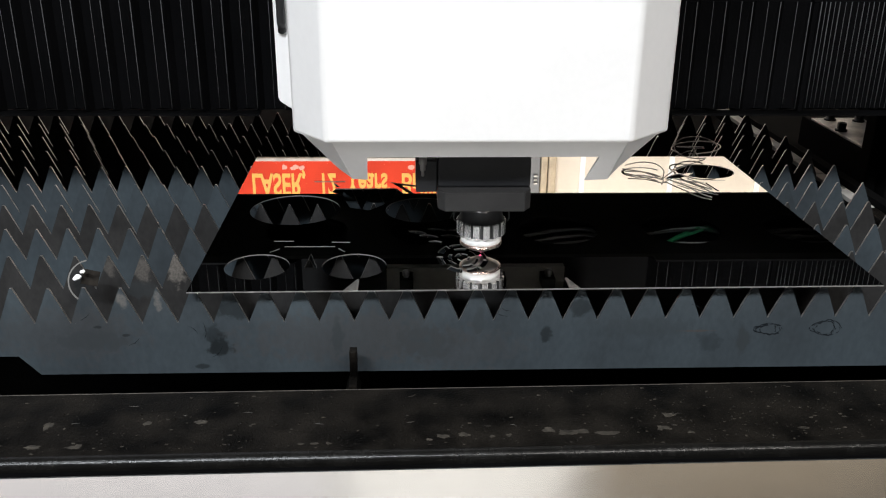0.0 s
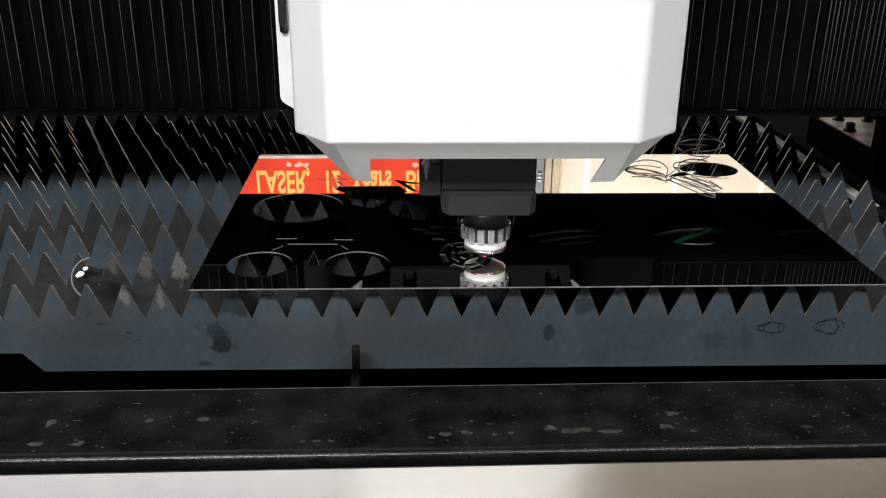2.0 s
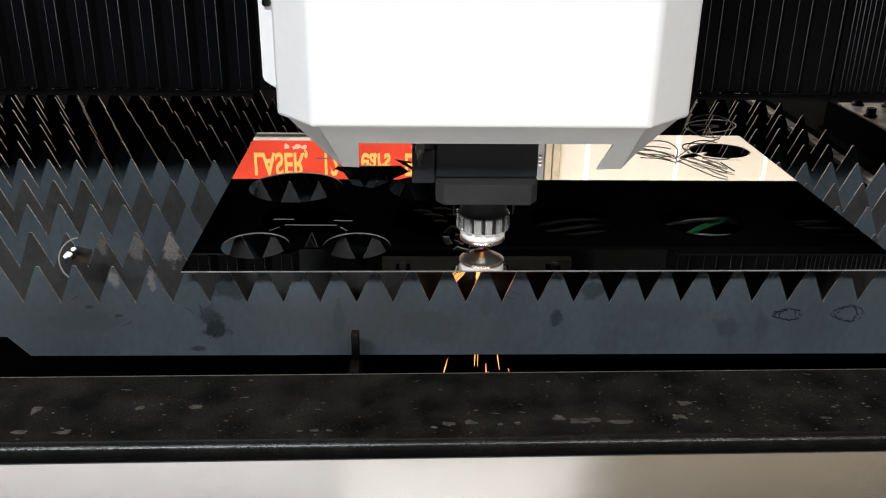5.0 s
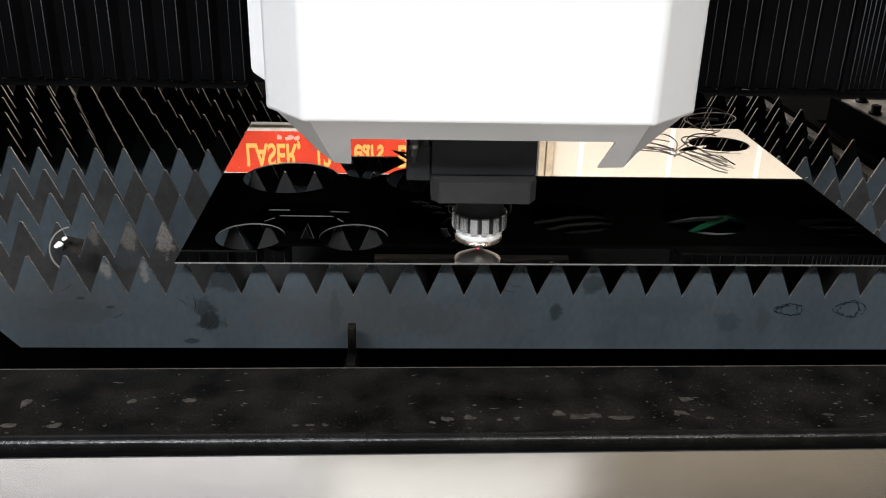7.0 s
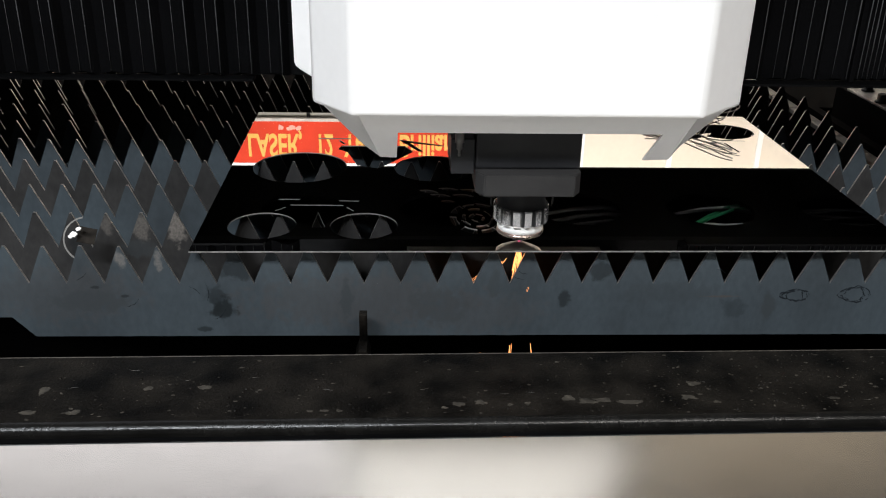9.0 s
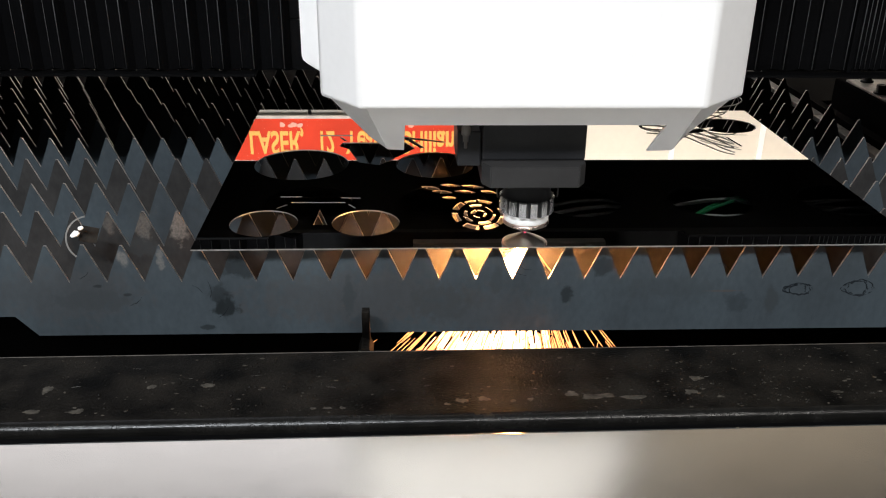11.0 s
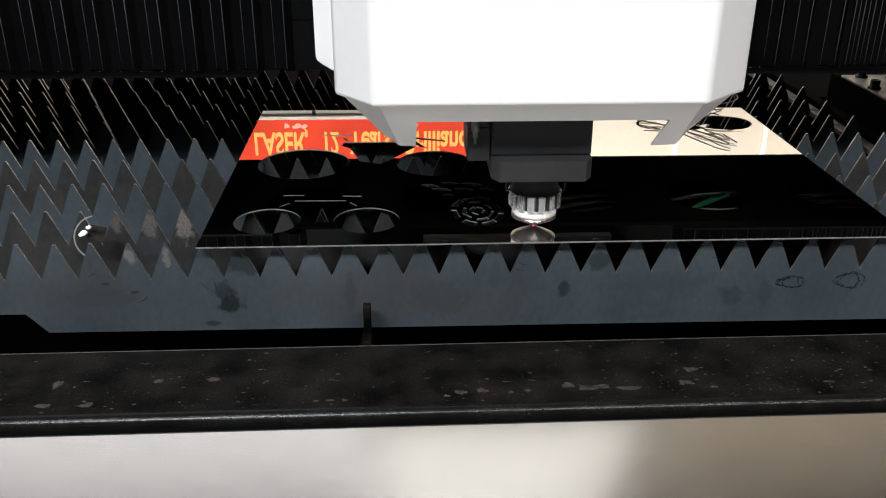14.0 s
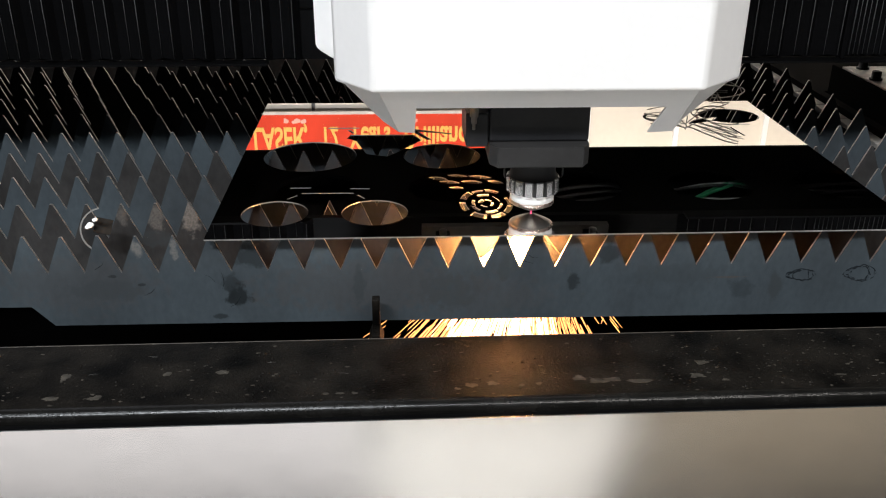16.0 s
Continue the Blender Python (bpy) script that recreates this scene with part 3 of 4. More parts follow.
sheet = plate_with_holes("mirror_sheet", [(-0.282, -0.0180), (0.502, -0.0135), (0.496, 0.517), (-0.290, 0.522)], holes, SHEET_Z, 0.0016, MIRROR, CUT_EDGE)
tagged(sheet, "mirror-finish stainless sheet with bicycle figures cut out, lying on the slats", "metal sheet")

# offcuts
def ribbon_ring(bm, r0, r1, thick, n=40, a0=0.0, a1=2 * math.pi):
    closed = a1 - a0 > 6.28
    cols = []
    for i in range(n if closed else n + 1):
        a = a0 + (a1 - a0) * i / n
        cols.append([bm.verts.new((r * math.cos(a), r * math.sin(a), z)) for r, z in ((r0, 0), (r1, 0), (r1, thick), (r0, thick))])
    m = len(cols)
    for i in range(m if closed else m - 1):
        a, b = cols[i], cols[(i + 1) % m]
        for k in range(4):
            bm.faces.new((a[k], a[(k + 1) % 4], b[(k + 1) % 4], b[k]))
    if not closed:
        bm.faces.new(cols[0])
        bm.faces.new(cols[-1][::-1])
    return bm


fallen = thing("fallen_offcut", "small bent mirror-steel offcut caught between two slats", "offcut", at=(-0.411, 0.055, 0.784))
ob = part("rim", ribbon_ring(bmesh.new(), 0.0250, 0.0266, 0.0012, 30, 1.7, 4.3), CUT_EDGE, fallen)
ob.matrix_basis = pose(0.0, 0, 0, 78, 0, 8)
ob = part("web", boxed(-0.009, 0.010, -0.009, 0.009, 0, 0.0016), WEB, fallen, "dull brownish web")
ob.matrix_basis = pose(-0.002, 0.002, 0.004, 58, 18, 12)
# white patches stand in for the glints on the bent steel
for dx, dz, tilt, w in ((-0.0135, 0.0085, 22, 0.0055), (-0.0055, 0.0150, 20, 0.0035)):
    bm = bmesh.new()
    blob(bm, 0, 0, w, w * 0.8, 0, int(w * 1e5), 12, "z", 0.0016)
    ob = part("tab", bm, CERAMIC, fallen, "white patch painted as a glint")
    ob.matrix_basis = pose(dx, -0.006, dz, tilt + 20, -15, 0)
scrap = thing("curled_offcut", "thin curled steel offcut standing up from the sheet", "offcut", at=(0.440, 0.499, 0.823))
for radius, wide, a0, a1, tilt in ((0.0385, 0.0016, -2.6, 3.2, (-4, -5, 25)), (0.0345, 0.0012, -1.2, 4.2, (8, -14, 40)), (0.0310, 0.0012, 0.6, 4.6, (-16, 6, 10))):
    ob = part("strip", ribbon_ring(bmesh.new(), radius, radius + wide, 0.0016, 44, a0, a1), STRIP, scrap)
    ob.matrix_basis = pose(0, 0, 0, *tilt)
wires = thing("wire_offcut", "tangle of thin bent steel offcut strips on the sheet", "offcut")
for line in (((0.352, 0.378, 0.806), (0.376, 0.410, 0.809), (0.400, 0.437, 0.808), (0.447, 0.469, 0.812)),
             ((0.360, 0.384, 0.8055), (0.378, 0.349, 0.807), (0.391, 0.310, 0.8055), (0.404, 0.296, 0.8045)),
             ((0.374, 0.385, 0.8055), (0.394, 0.357, 0.807), (0.417, 0.322, 0.8055), (0.412, 0.352, 0.806), (0.394, 0.384, 0.8055)),
             ((0.352, 0.376, 0.807), (0.366, 0.412, 0.810), (0.361, 0.446, 0.812), (0.339, 0.460, 0.811), (0.312, 0.450, 0.808)),
             ((0.352, 0.380, 0.8055), (0.334, 0.401, 0.806), (0.306, 0.402, 0.8055)),
             ((0.350, 0.392, 0.806), (0.330, 0.418, 0.807), (0.304, 0.436, 0.806)),
             ((0.432, 0.490, 0.828), (0.437, 0.488, 0.818), (0.444, 0.480, 0.806)),
             ((0.404, 0.488, 0.812), (0.420, 0.489, 0.819), (0.434, 0.490, 0.822), (0.436, 0.489, 0.812))):
    pts = []
    for (a, b) in zip(line, line[1:]):
        pts += [Vector(a).lerp(Vector(b), f) for f in (0, 0.25, 0.5, 0.75)]
    pts.append(Vector(line[-1]))
    for _ in range(3):  # ease the corners
        pts = [pts[0]] + [(p + 2 * q + r) / 4 for p, q, r in zip(pts, pts[1:], pts[2:])] + [pts[-1]]
    part("strip", tube(bmesh.new(), pts, 0.0009, 6), STRIP, wires, "", True)

# ---- the gantry, in its own space: y is 0 at the nozzle ----
gantry = thing("gantry", "black gantry beam with pleated black bellows on its front", "gantry")
FRONT, BACK, UNDER, TOP = 0.270, 0.590, 0.920, 1.085
part("beam", boxed(-1.45, 1.45, FRONT, BACK, 0.985, TOP, 0.004), BLACK_PAINT, gantry)
part("beam_lip", boxed(-1.45, 1.45, FRONT, FRONT + 0.012, UNDER, 0.985), BLACK_PAINT, gantry)
part("beam_lip", boxed(-1.45, 1.45, BACK - 0.012, BACK, UNDER, 0.985), BLACK_PAINT, gantry)
# added lip that trims the shadow edge and hides the bellows in the sheet
for x0, x1 in ((-1.45, -0.25), (0.345, 0.744)):
    part("shadow_lip", boxed(x0, x1, FRONT - 0.024, FRONT - 0.0005, UNDER - 0.004, UNDER - 0.001), BLACK_PAINT, gantry, "thin black lip added under the bellows to set their shadow")
# unseen block added behind the beam to shade the rear slats
part("gantry_light_block", boxed(-1.45, 1.45, BACK + 0.001, 0.74, 1.02, 1.40), BLACK_PAINT, gantry)
hole_x = [0.2135 + 0.2105 * k for k in range(-6, 5)]
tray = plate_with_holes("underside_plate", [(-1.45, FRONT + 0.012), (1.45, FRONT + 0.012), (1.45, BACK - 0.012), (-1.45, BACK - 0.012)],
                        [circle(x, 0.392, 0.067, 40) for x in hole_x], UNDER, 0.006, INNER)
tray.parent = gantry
for k, x in enumerate(hole_x):
    rnd = random.Random(30 + k)
    for c in range(6) if k in (6, 7, 8) else ():
        bm = bmesh.new()
        y = 0.352 + 0.016 * c
        green = c in (2, 3) and k == 7
        tilt = 0.050 + 0.01 * c if green else rnd.uniform(-0.015, 0.035)
        line = [(x + dx, y + tilt * dx / 0.085, z + 0.0045 * (c % 2)) for dx, z in ((-0.092, 0.944), (-0.050, 0.9345), (0.0, 0.9318), (0.050, 0.9345), (0.092, 0.944))]
        tube(bm, line, 0.0026, 8)
        pale = k == 7 and c != 4
        part("cable", bm, GREEN if green else GREY_CABLE if pale else RUBBER, gantry, "green cable" if green else "grey cable" if pale else "black cable", True)

BELLOW_TOP = 1.075


def pleat(x0, x1, depth, seam=True):
    """One fold of the bellows: two panels with a ridge, its lower hem slightly arched."""
    bm = bmesh.new()
    n, w = 6, x1 - x0
    ridge = x0 + 0.78 * w
    rows = []
    for i in range(n + 1):
        f = i / n
        x = x0 + f * w
        y = FRONT - 0.002 - depth * (f / 0.78 if f < 0.78 else (1 - f) / 0.22)
        hem = UNDER + 0.006 * math.sin(math.pi * f) - (0.002 if 0 < i < n else 0)
        rows.append([bm.verts.new((x, y, hem)), bm.verts.new((x, y, BELLOW_TOP)), bm.verts.new((x, FRONT - 0.001, BELLOW_TOP)), bm.verts.new((x, FRONT - 0.001, hem))])
    for a, b in zip(rows, rows[1:]):
        for k in range(4):
            bm.faces.new((a[k], a[(k + 1) % 4], b[(k + 1) % 4], b[k]))
    bm.faces.new(rows[0])
    bm.faces.new(rows[-1][::-1])
    ob = part("bellows_fold", bm, BELLOWS, gantry)
    if seam:
        for x, y in ((ridge, FRONT - 0.002 - depth), (x0 + 0.38 * w, FRONT - 0.003 - depth * 0.5)):
            bm = tube(bmesh.new(), [(x, y, UNDER + 0.004), (x, y, BELLOW_TOP)], 0.0007 if x == ridge else 0.00045, 6)
            part("seam", bm, PIPING, ob, "worn grey fold seam", True)


rnd = random.Random(4)
x = -0.205
while x > -1.4:
    w = 0.0405 + rnd.uniform(-0.003, 0.003)
    pleat(x - w, x, 0.012 + rnd.uniform(-0.002, 0.003))
    x -= w
x = 0.338
while x < 0.505:
    w = 0.0385 + rnd.uniform(-0.006, 0.007)
    pleat(x, x + w, 0.010)
    x += w
part("bellows_end", boxed(x, 0.534, FRONT - 0.012, FRONT, UNDER, BELLOW_TOP, 0.001), BELLOWS, gantry, "flat black end panel")
x = 0.535
while x < 0.80:
    w = 0.0150 + rnd.uniform(-0.003, 0.005)
    pleat(x, x + w, 0.007)
    x += w
# foot of the gantry on the side rail, with its bolts
foot = part("foot_plate", boxed(0.772, 0.875, 0.475, 0.72, 0.7955, 0.800, 0.0015), PLATE, gantry, "machined pale steel foot plate")
for bx, by in ((0.802, 0.700), (0.785, 0.615), (0.854, 0.688)):
    bm = bmesh.new()
    lathe(bm, [(0.0115, 0.800), (0.0115, 0.803), (0.0085, 0.8035), (0.0085, 0.814), (0.0078, 0.8155), (0.0045, 0.8155), (0.0045, 0.811)], 20, (bx, by))
    part("bolt", bm, RUBBER, foot, "black socket-head bolt", True)
part("side_carriage", boxed(0.880, 0.98, 0.45, 0.75, 0.66, 0.905, 0.004), BLACK_PAINT, gantry)
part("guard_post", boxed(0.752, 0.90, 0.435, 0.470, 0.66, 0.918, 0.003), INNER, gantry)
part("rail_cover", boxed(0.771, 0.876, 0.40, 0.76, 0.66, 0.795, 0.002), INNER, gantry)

# ---- the cutting head, in its own space: x and y are 0 at the nozzle ----
head = thing("cutting_head", "white enamelled laser cutting head with a chrome nozzle", "cutting head")
HZ = 1.62
bm = bmesh.new()
plan = [(-0.213, 0.235), (-0.213, -0.052), (-0.174, -0.100), (0.150, -0.100), (0.201, -0.052), (0.201, 0.235)]
prism(bm, plan, "z", 0.968, HZ)
bmesh.ops.bevel(bm, geom=[e for e in bm.edges if e.calc_length() > 0.02], offset=0.0045, segments=3, affect="EDGES", profile=0.5)
cover = part("cover", bm, WHITE_PAINT, head, "white enamelled sheet cover", True)
for p in cover.data.polygons:
    p.use_smooth = p.area < 0.004


def under(z, lean=0.82):
    return -0.098 + (0.971 - z) * lean


bm = bmesh.new()
face = [(-0.168, 0.971), (-0.1585, 0.945), (-0.149, 0.915), (-0.133, 0.914), (-0.1315, 0.9475), (0.1205, 0.9475), (0.112, 0.912), (0.137, 0.913), (0.1405, 0.945), (0.146, 0.971)]
front = [bm.verts.new((x, under(z), z)) for x, z in face]
inner = [bm.verts.new((x, under(z) + 0.004, z)) for x, z in face]
bm.faces.new(front)
bm.faces.new(inner[::-1])
for i in range(len(face)):
    j = (i + 1) % len(face)
    bm.faces.new((front[i], front[j], inner[j], inner[i]))
for sx, corner, back_x, lower in ((-1, (-0.168, -0.149, 0.915), -0.209, -0.166), (1, (0.146, 0.137, 0.913), 0.197, 0.152)):
    quad = [Vector((corner[0], under(0.971), 0.971)), Vector((back_x, -0.048, 0.971)), Vector((lower, -0.035, 0.922)), Vector((corner[1], under(corner[2]), corner[2]))]
    lo = [bm.verts.new(q) for q in quad]
    hi = [bm.verts.new(q + Vector((-sx * 0.003, 0.004, 0))) for q in quad]
    bm.faces.new(lo)
    bm.faces.new(hi[::-1])
    for i in range(4):
        j = (i + 1) % 4
        bm.faces.new((lo[i], lo[j], hi[j], hi[i]))
part("skirt", bm, WHITE_PAINT, head, "white undercut skirt with two legs")
for sx, x0, x1 in ((-1, -0.209, -0.166), (1, 0.197, 0.152)):
    bm = bmesh.new()
    quad = [Vector((x0, -0.048, 0.971)), Vector((x0, 0.225, 0.971)), Vector((x1, 0.225, 0.935)), Vector((x1, -0.035, 0.922))]
    lo = [bm.verts.new(q) for q in quad]
    hi = [bm.verts.new(q + Vector((-sx * 0.003, 0, 0.001))) for q in quad]
    bm.faces.new(lo)
    bm.faces.new(hi[::-1])
    for i in range(4):
        j = (i + 1) % 4
        bm.faces.new((lo[i], lo[j], hi[j], hi[i]))
    part("side_skirt", bm, WHITE_PAINT, head)
bm = bmesh.new()
prism(bm, [(-0.238, HZ), (-0.238, 0.988), (-0.2345, 0.984), (-0.216, 0.972), (-0.2135, 0.972), (-0.2135, HZ)], "y", 0.025, 0.230)
bmesh.ops.bevel(bm, geom=list(bm.edges), offset=0.0015, segments=2, affect="EDGES")
housing = part("side_housing", bm, WHITE_PAINT, head, "white side housing")
bm = bmesh.new()
prism(bm, [(0.030 + 0.022 + 0.022 * math.cos(a), 1.125 + 0.052 * math.sin(a)) for a in np.linspace(0, 2 * math.pi, 24, endpoint=False)], "x", -0.2405, -0.2375)
part("grip_recess", bm, BLACK_PAINT, housing, "black oval grip")
bm = tube(bmesh.new(), [(-0.229, 0.0245, 1.066), (-0.2285, 0.018, 1.075), (-0.2285, 0.018, 1.16), (-0.229, 0.0245, 1.17)], 0.005, 10)
part("grip", bm, RUBBER, housing, "black pull grip", True)
bm = bmesh.new()
prism(bm, [(-0.122, 0.922), (0.150, 0.922), (0.150, 1.06), (-0.122, 1.06)], "y", 0.236, 0.250)
part("carriage_plate", bm, CARRIAGE, head, "brownish steel carriage plate")

for bx in (-0.092, 0.048, 0.122):
    bm = bmesh.new()
    box(bm, bx - 0.010, bx + 0.010, 0.205, 0.236, 0.928, 0.945, 0.001)
    part("bracket", bm, INNER, head)
    part("set_screw", lathe(bmesh.new(), [(0.004, 0.917), (0.0055, 0.918), (0.0055, 0.925), (0.004, 0.926), (0.004, 0.930)], 14, (bx, 0.215)), RUBBER, head, "black set screw", True)
slide = part("nozzle_slide", boxed(-0.054, 0.052, -0.040, 0.050, 0.9, 1.0, 0.002), BLOCK_PAINT, head, "black anodised block carrying the nozzle")
bm = bmesh.new()
plan = [(-0.054, -0.046), (-0.046, -0.0585), (0.044, -0.0585), (0.052, -0.046), (0.052, 0.052), (-0.054, 0.052)]
prism(bm, plan, "z", 0.8765, 0.8995)
bmesh.ops.bevel(bm, geom=list(bm.edges), offset=0.001, segments=2, affect="EDGES")
part("lower_block", bm, LIT_BLOCK_PAINT, slide, "lower block, its black lightened where light falls")
part("sensor_box", boxed(-0.079, -0.055, -0.040, 0.030, 0.894, 0.9310, 0.0015), BLOCK_PAINT, slide)
bm = lathe(bmesh.new(), [(0.0016, 0.915), (0.0016, 0.921), (0.003, 0.922), (0.003, 0.928), (0.0045, 0.929), (0.0045, 0.937), (0.003, 0.938), (0.003, 0.950)], 14, (-0.071, -0.0455))
part("fitting", bm, NOZZLE, slide, "small steel fitting", True)
part("neck", lathe(bmesh.new(), [(0.0278, 0.846), (0.0265, 0.849), (0.0250, 0.856), (0.0262, 0.870), (0.0275, 0.872), (0.0275, 0.8765)], 40), BLOCK_PAINT, slide, "black neck", True)
bm = bmesh.new()
n, teeth = 150, 15
rings = []
for z, dr in ((0.8302, -0.0012), (0.8312, 0), (0.8472, 0), (0.8482, -0.0012)):
    col = []
    for i in range(n):
        f = (i * teeth / n) % 1
        r = 0.0298 + dr - (0.0024 if f < 0.29 else 0.0)
        col.append(bm.verts.new((r * math.cos(2 * math.pi * i / n), r * math.sin(2 * math.pi * i / n), z)))
    rings.append(col)
for a, b in zip(rings, rings[1:]):
    for i in range(n):
        f = bm.faces.new((a[i], a[(i + 1) % n], b[(i + 1) % n], b[i]))
        # groove faces are painted black for the shade inside the flutes
        f.material_index = 1 if (i * teeth / n) % 1 < 0.29 else 0
bm.faces.new(rings[0][::-1])
bm.faces.new(rings[-1]).material_index = 1
part("lock_ring", bm, [RING_CHROME, RUBBER], slide, "fluted chrome lock ring")
part("ceramic_ring", lathe(bmesh.new(), [(0.0225, 0.8192), (0.0246, 0.8207), (0.0252, 0.8302)], 48), CERAMIC, slide, "white ceramic ring", True)
part("flange", lathe(bmesh.new(), [(0.0225, 0.8155), (0.0252, 0.8162), (0.0254, 0.8186), (0.0236, 0.8196)], 48), COPPER, slide, "pale copper flange", True)
part("nozzle_cone", lathe(bmesh.new(), [(0.0016, 0.8045), (0.0028, 0.8047), (0.0210, 0.8138), (0.0232, 0.8156)], 48), NOZZLE, slide, "grey steel nozzle cone")
for sx in (-1, 1):
    bm = tube(bmesh.new(), [(sx * 0.0318, -0.004, 0.846), (sx * 0.0328, -0.004, 0.849), (sx * 0.0328, -0.004, 0.8765)], 0.0011, 6)
    part("clip", bm, RUBBER, slide)
bm = bmesh.new()
bmesh.ops.create_uvsphere(bm, u_segments=12, v_segments=8, radius=0.0011)
for v in bm.verts:
    v.co.z += 0.8040
part("laser_spot", bm, SPOT, slide, "red pilot light under the nozzle", True)

# ---- sparks: bundles of short glowing streaks below the cutting point ----
def streak(bm, a, b, r):
    tube(bm, [a, Vector(a).lerp(Vector(b), 0.5), b], [r * 0.5, r, r * 0.4], 4)


def spark_thing(label, batches):
    """Sparks round a cutting point; batches are (part name, bmesh, material, label)."""
    ob = thing("spark_shower", label, "sparks", "sparks under the nozzle")
    for name, bm, mat, text in batches:
        part(name, bm, mat, ob, text)["kind"] = "stuff"
    return ob


def falling(bm, rnd, count, tx, ty, s0, s1, length, r):
    """Straight streaks that fan out below the cutting point, by side and depth slopes."""
    for _ in range(count):
        d = Vector((rnd.uniform(*tx), rnd.uniform(*ty), -1))
        a = rnd.uniform(s0, s1)
        streak(bm, d * a, d * (a + rnd.uniform(0.5, 1.0) * length), r * rnd.uniform(0.5, 1.2))


def arcs(rnd, rows, jitter=0.0):
    """Flying sparks; rows are (angle up from +x, depth slope, from, to, sag, radius)."""
    bm = bmesh.new()
    for ang, depth, s0, s1, sag, r in rows:
        a = radians(ang + rnd.uniform(-jitter, jitter))
        pts = [Vector((math.cos(a) * q, depth * q, math.sin(a) * q - sag * q * q + 0.004)) for q in np.linspace(s0, s1, 7)]
        tube(bm, pts, [r * 0.4, r * 0.8, r, r, r, r * 0.8, r * 0.3], 4)
    return bm


rnd = random.Random(1)
bm = bmesh.new()
falling(bm, rnd, 14, (-1.15, -0.70), (-0.25, 0.05), 0.016, 0.030, 0.024, 0.0005)
falling(bm, rnd, 26, (-0.20, 0.26), (-0.25, 0.05), 0.002, 0.016, 0.040, 0.0006)
falling(bm, rnd, 9, (-0.50, 0.35), (-0.05, 0.20), 0.125, 0.165, 0.04, 0.0005)
small_shower = spark_thing("thin shower of orange sparks falling through the slats", [("orange_spark", bm, SPARK, "thin orange sparks")])

rnd = random.Random(3)
bm = bmesh.new()
jet = bmesh.new()
falling(jet, rnd, 9, (-0.4, 0.3), (-0.14, 0.08), 0.004, 0.05, 0.03, 0.0006)
falling(bm, rnd, 90, (-0.55, 0.45), (-0.05, 0.35), 0.12, 0.19, 0.05, 0.0009)
falling(bm, rnd, 26, (-1.10, 0.85), (-0.05, 0.30), 0.12, 0.17, 0.04, 0.0008)
for k in range(8):  # bounced off the tray
    x, dx, up = rnd.gauss(-0.01, 0.07), rnd.gauss(0.01, 0.03), rnd.uniform(0.008, 0.024)
    pts = [Vector((x + dx * f, -0.045, -0.120 + up * math.sin(f * 2.2))) for f in np.linspace(0, 1, 6)]
    tube(bm, pts, [0.0002, 0.0005, 0.0005, 0.0004, 0.0003, 0.0001], 4)
wide_shower = spark_thing("wide shower of thin orange sparks over the tray", [
    ("orange_spark", bm, SPARK, "thin orange sparks"), ("jet_spark", jet, SPARK_HOT, "white-hot sparks")])

rnd = random.Random(2)
jet, pool, fringe = bmesh.new(), bmesh.new(), bmesh.new()
falling(jet, rnd, 26, (-0.42, 0.30), (-0.16, 0.10), 0.002, 0.022, 0.038, 0.0011)
falling(jet, rnd, 62, (-0.75, 0.30), (-0.12, 0.12), 0.015, 0.060, 0.036, 0.0010)
falling(jet, rnd, 30, (-1.05, -0.50), (-0.10, 0.14), 0.030, 0.060, 0.034, 0.0010)
falling(pool, rnd, 360, (-0.57, 0.27), (-0.05, 0.40), 0.12, 0.20, 0.06, 0.0012)
falling(fringe, rnd, 60, (-0.88, -0.50), (-0.05, 0.35), 0.12, 0.19, 0.045, 0.0010)
falling(fringe, rnd, 50, (0.20, 0.50), (-0.05, 0.35), 0.12, 0.19, 0.045, 0.0010)
falling(fringe, rnd, 26, (-0.9, 0.8), (-0.30, -0.05), 0.004, 0.02, 0.035, 0.0005)
dense_shower = spark_thing("dense shower of white-hot sparks falling through the slats", [
    ("jet_spark", jet, SPARK_HOT, "white-hot sparks"), ("tray_spark", pool, SPARK_TRAY, "white-hot sparks on the tray"),
    ("orange_spark", fringe, SPARK, "thin orange sparks")])

rnd = random.Random(21)
bm = bmesh.new()
for k in range(38):
    x, d = rnd.gauss(-0.022, 0.004), rnd.gauss(-0.002, 0.012)
    a = rnd.uniform(-0.01, -0.075)
    b = min(rnd.uniform(0.02, 0.07), 0.094 + a) if k % 6 else rnd.uniform(0.05, 0.09)
    pts = [(x + d * (-q / 0.1) ** 1.5, -0.046 - 0.08 * (-q / 0.1) ** 1.5, q) for q in (a, a - b / 2, a - b) if q > -0.094 or k % 6 == 0]
    pts = [(px, py, max(q, -0.097)) for px, py, q in pts]
    if len(pts) == 3:
        tube(bm, pts, [0.00008, rnd.uniform(0.00014, 0.0004), 0.00008], 4)
flame = bmesh.new()
for k in range(8):
    streak(flame, Vector((rnd.gauss(0, 0.002), rnd.gauss(-0.002, 0.001), 0.0045)), Vector((rnd.gauss(0, 0.004), rnd.gauss(-0.003, 0.002), rnd.uniform(0.008, 0.013))), 0.0006)
fall = spark_thing("thin orange sparks falling past the first slat", [("falling_spark", bm, SPARK, "thin orange sparks"), ("cutting_flame", flame, SPARK_TRAY, "white-hot cutting flame")])

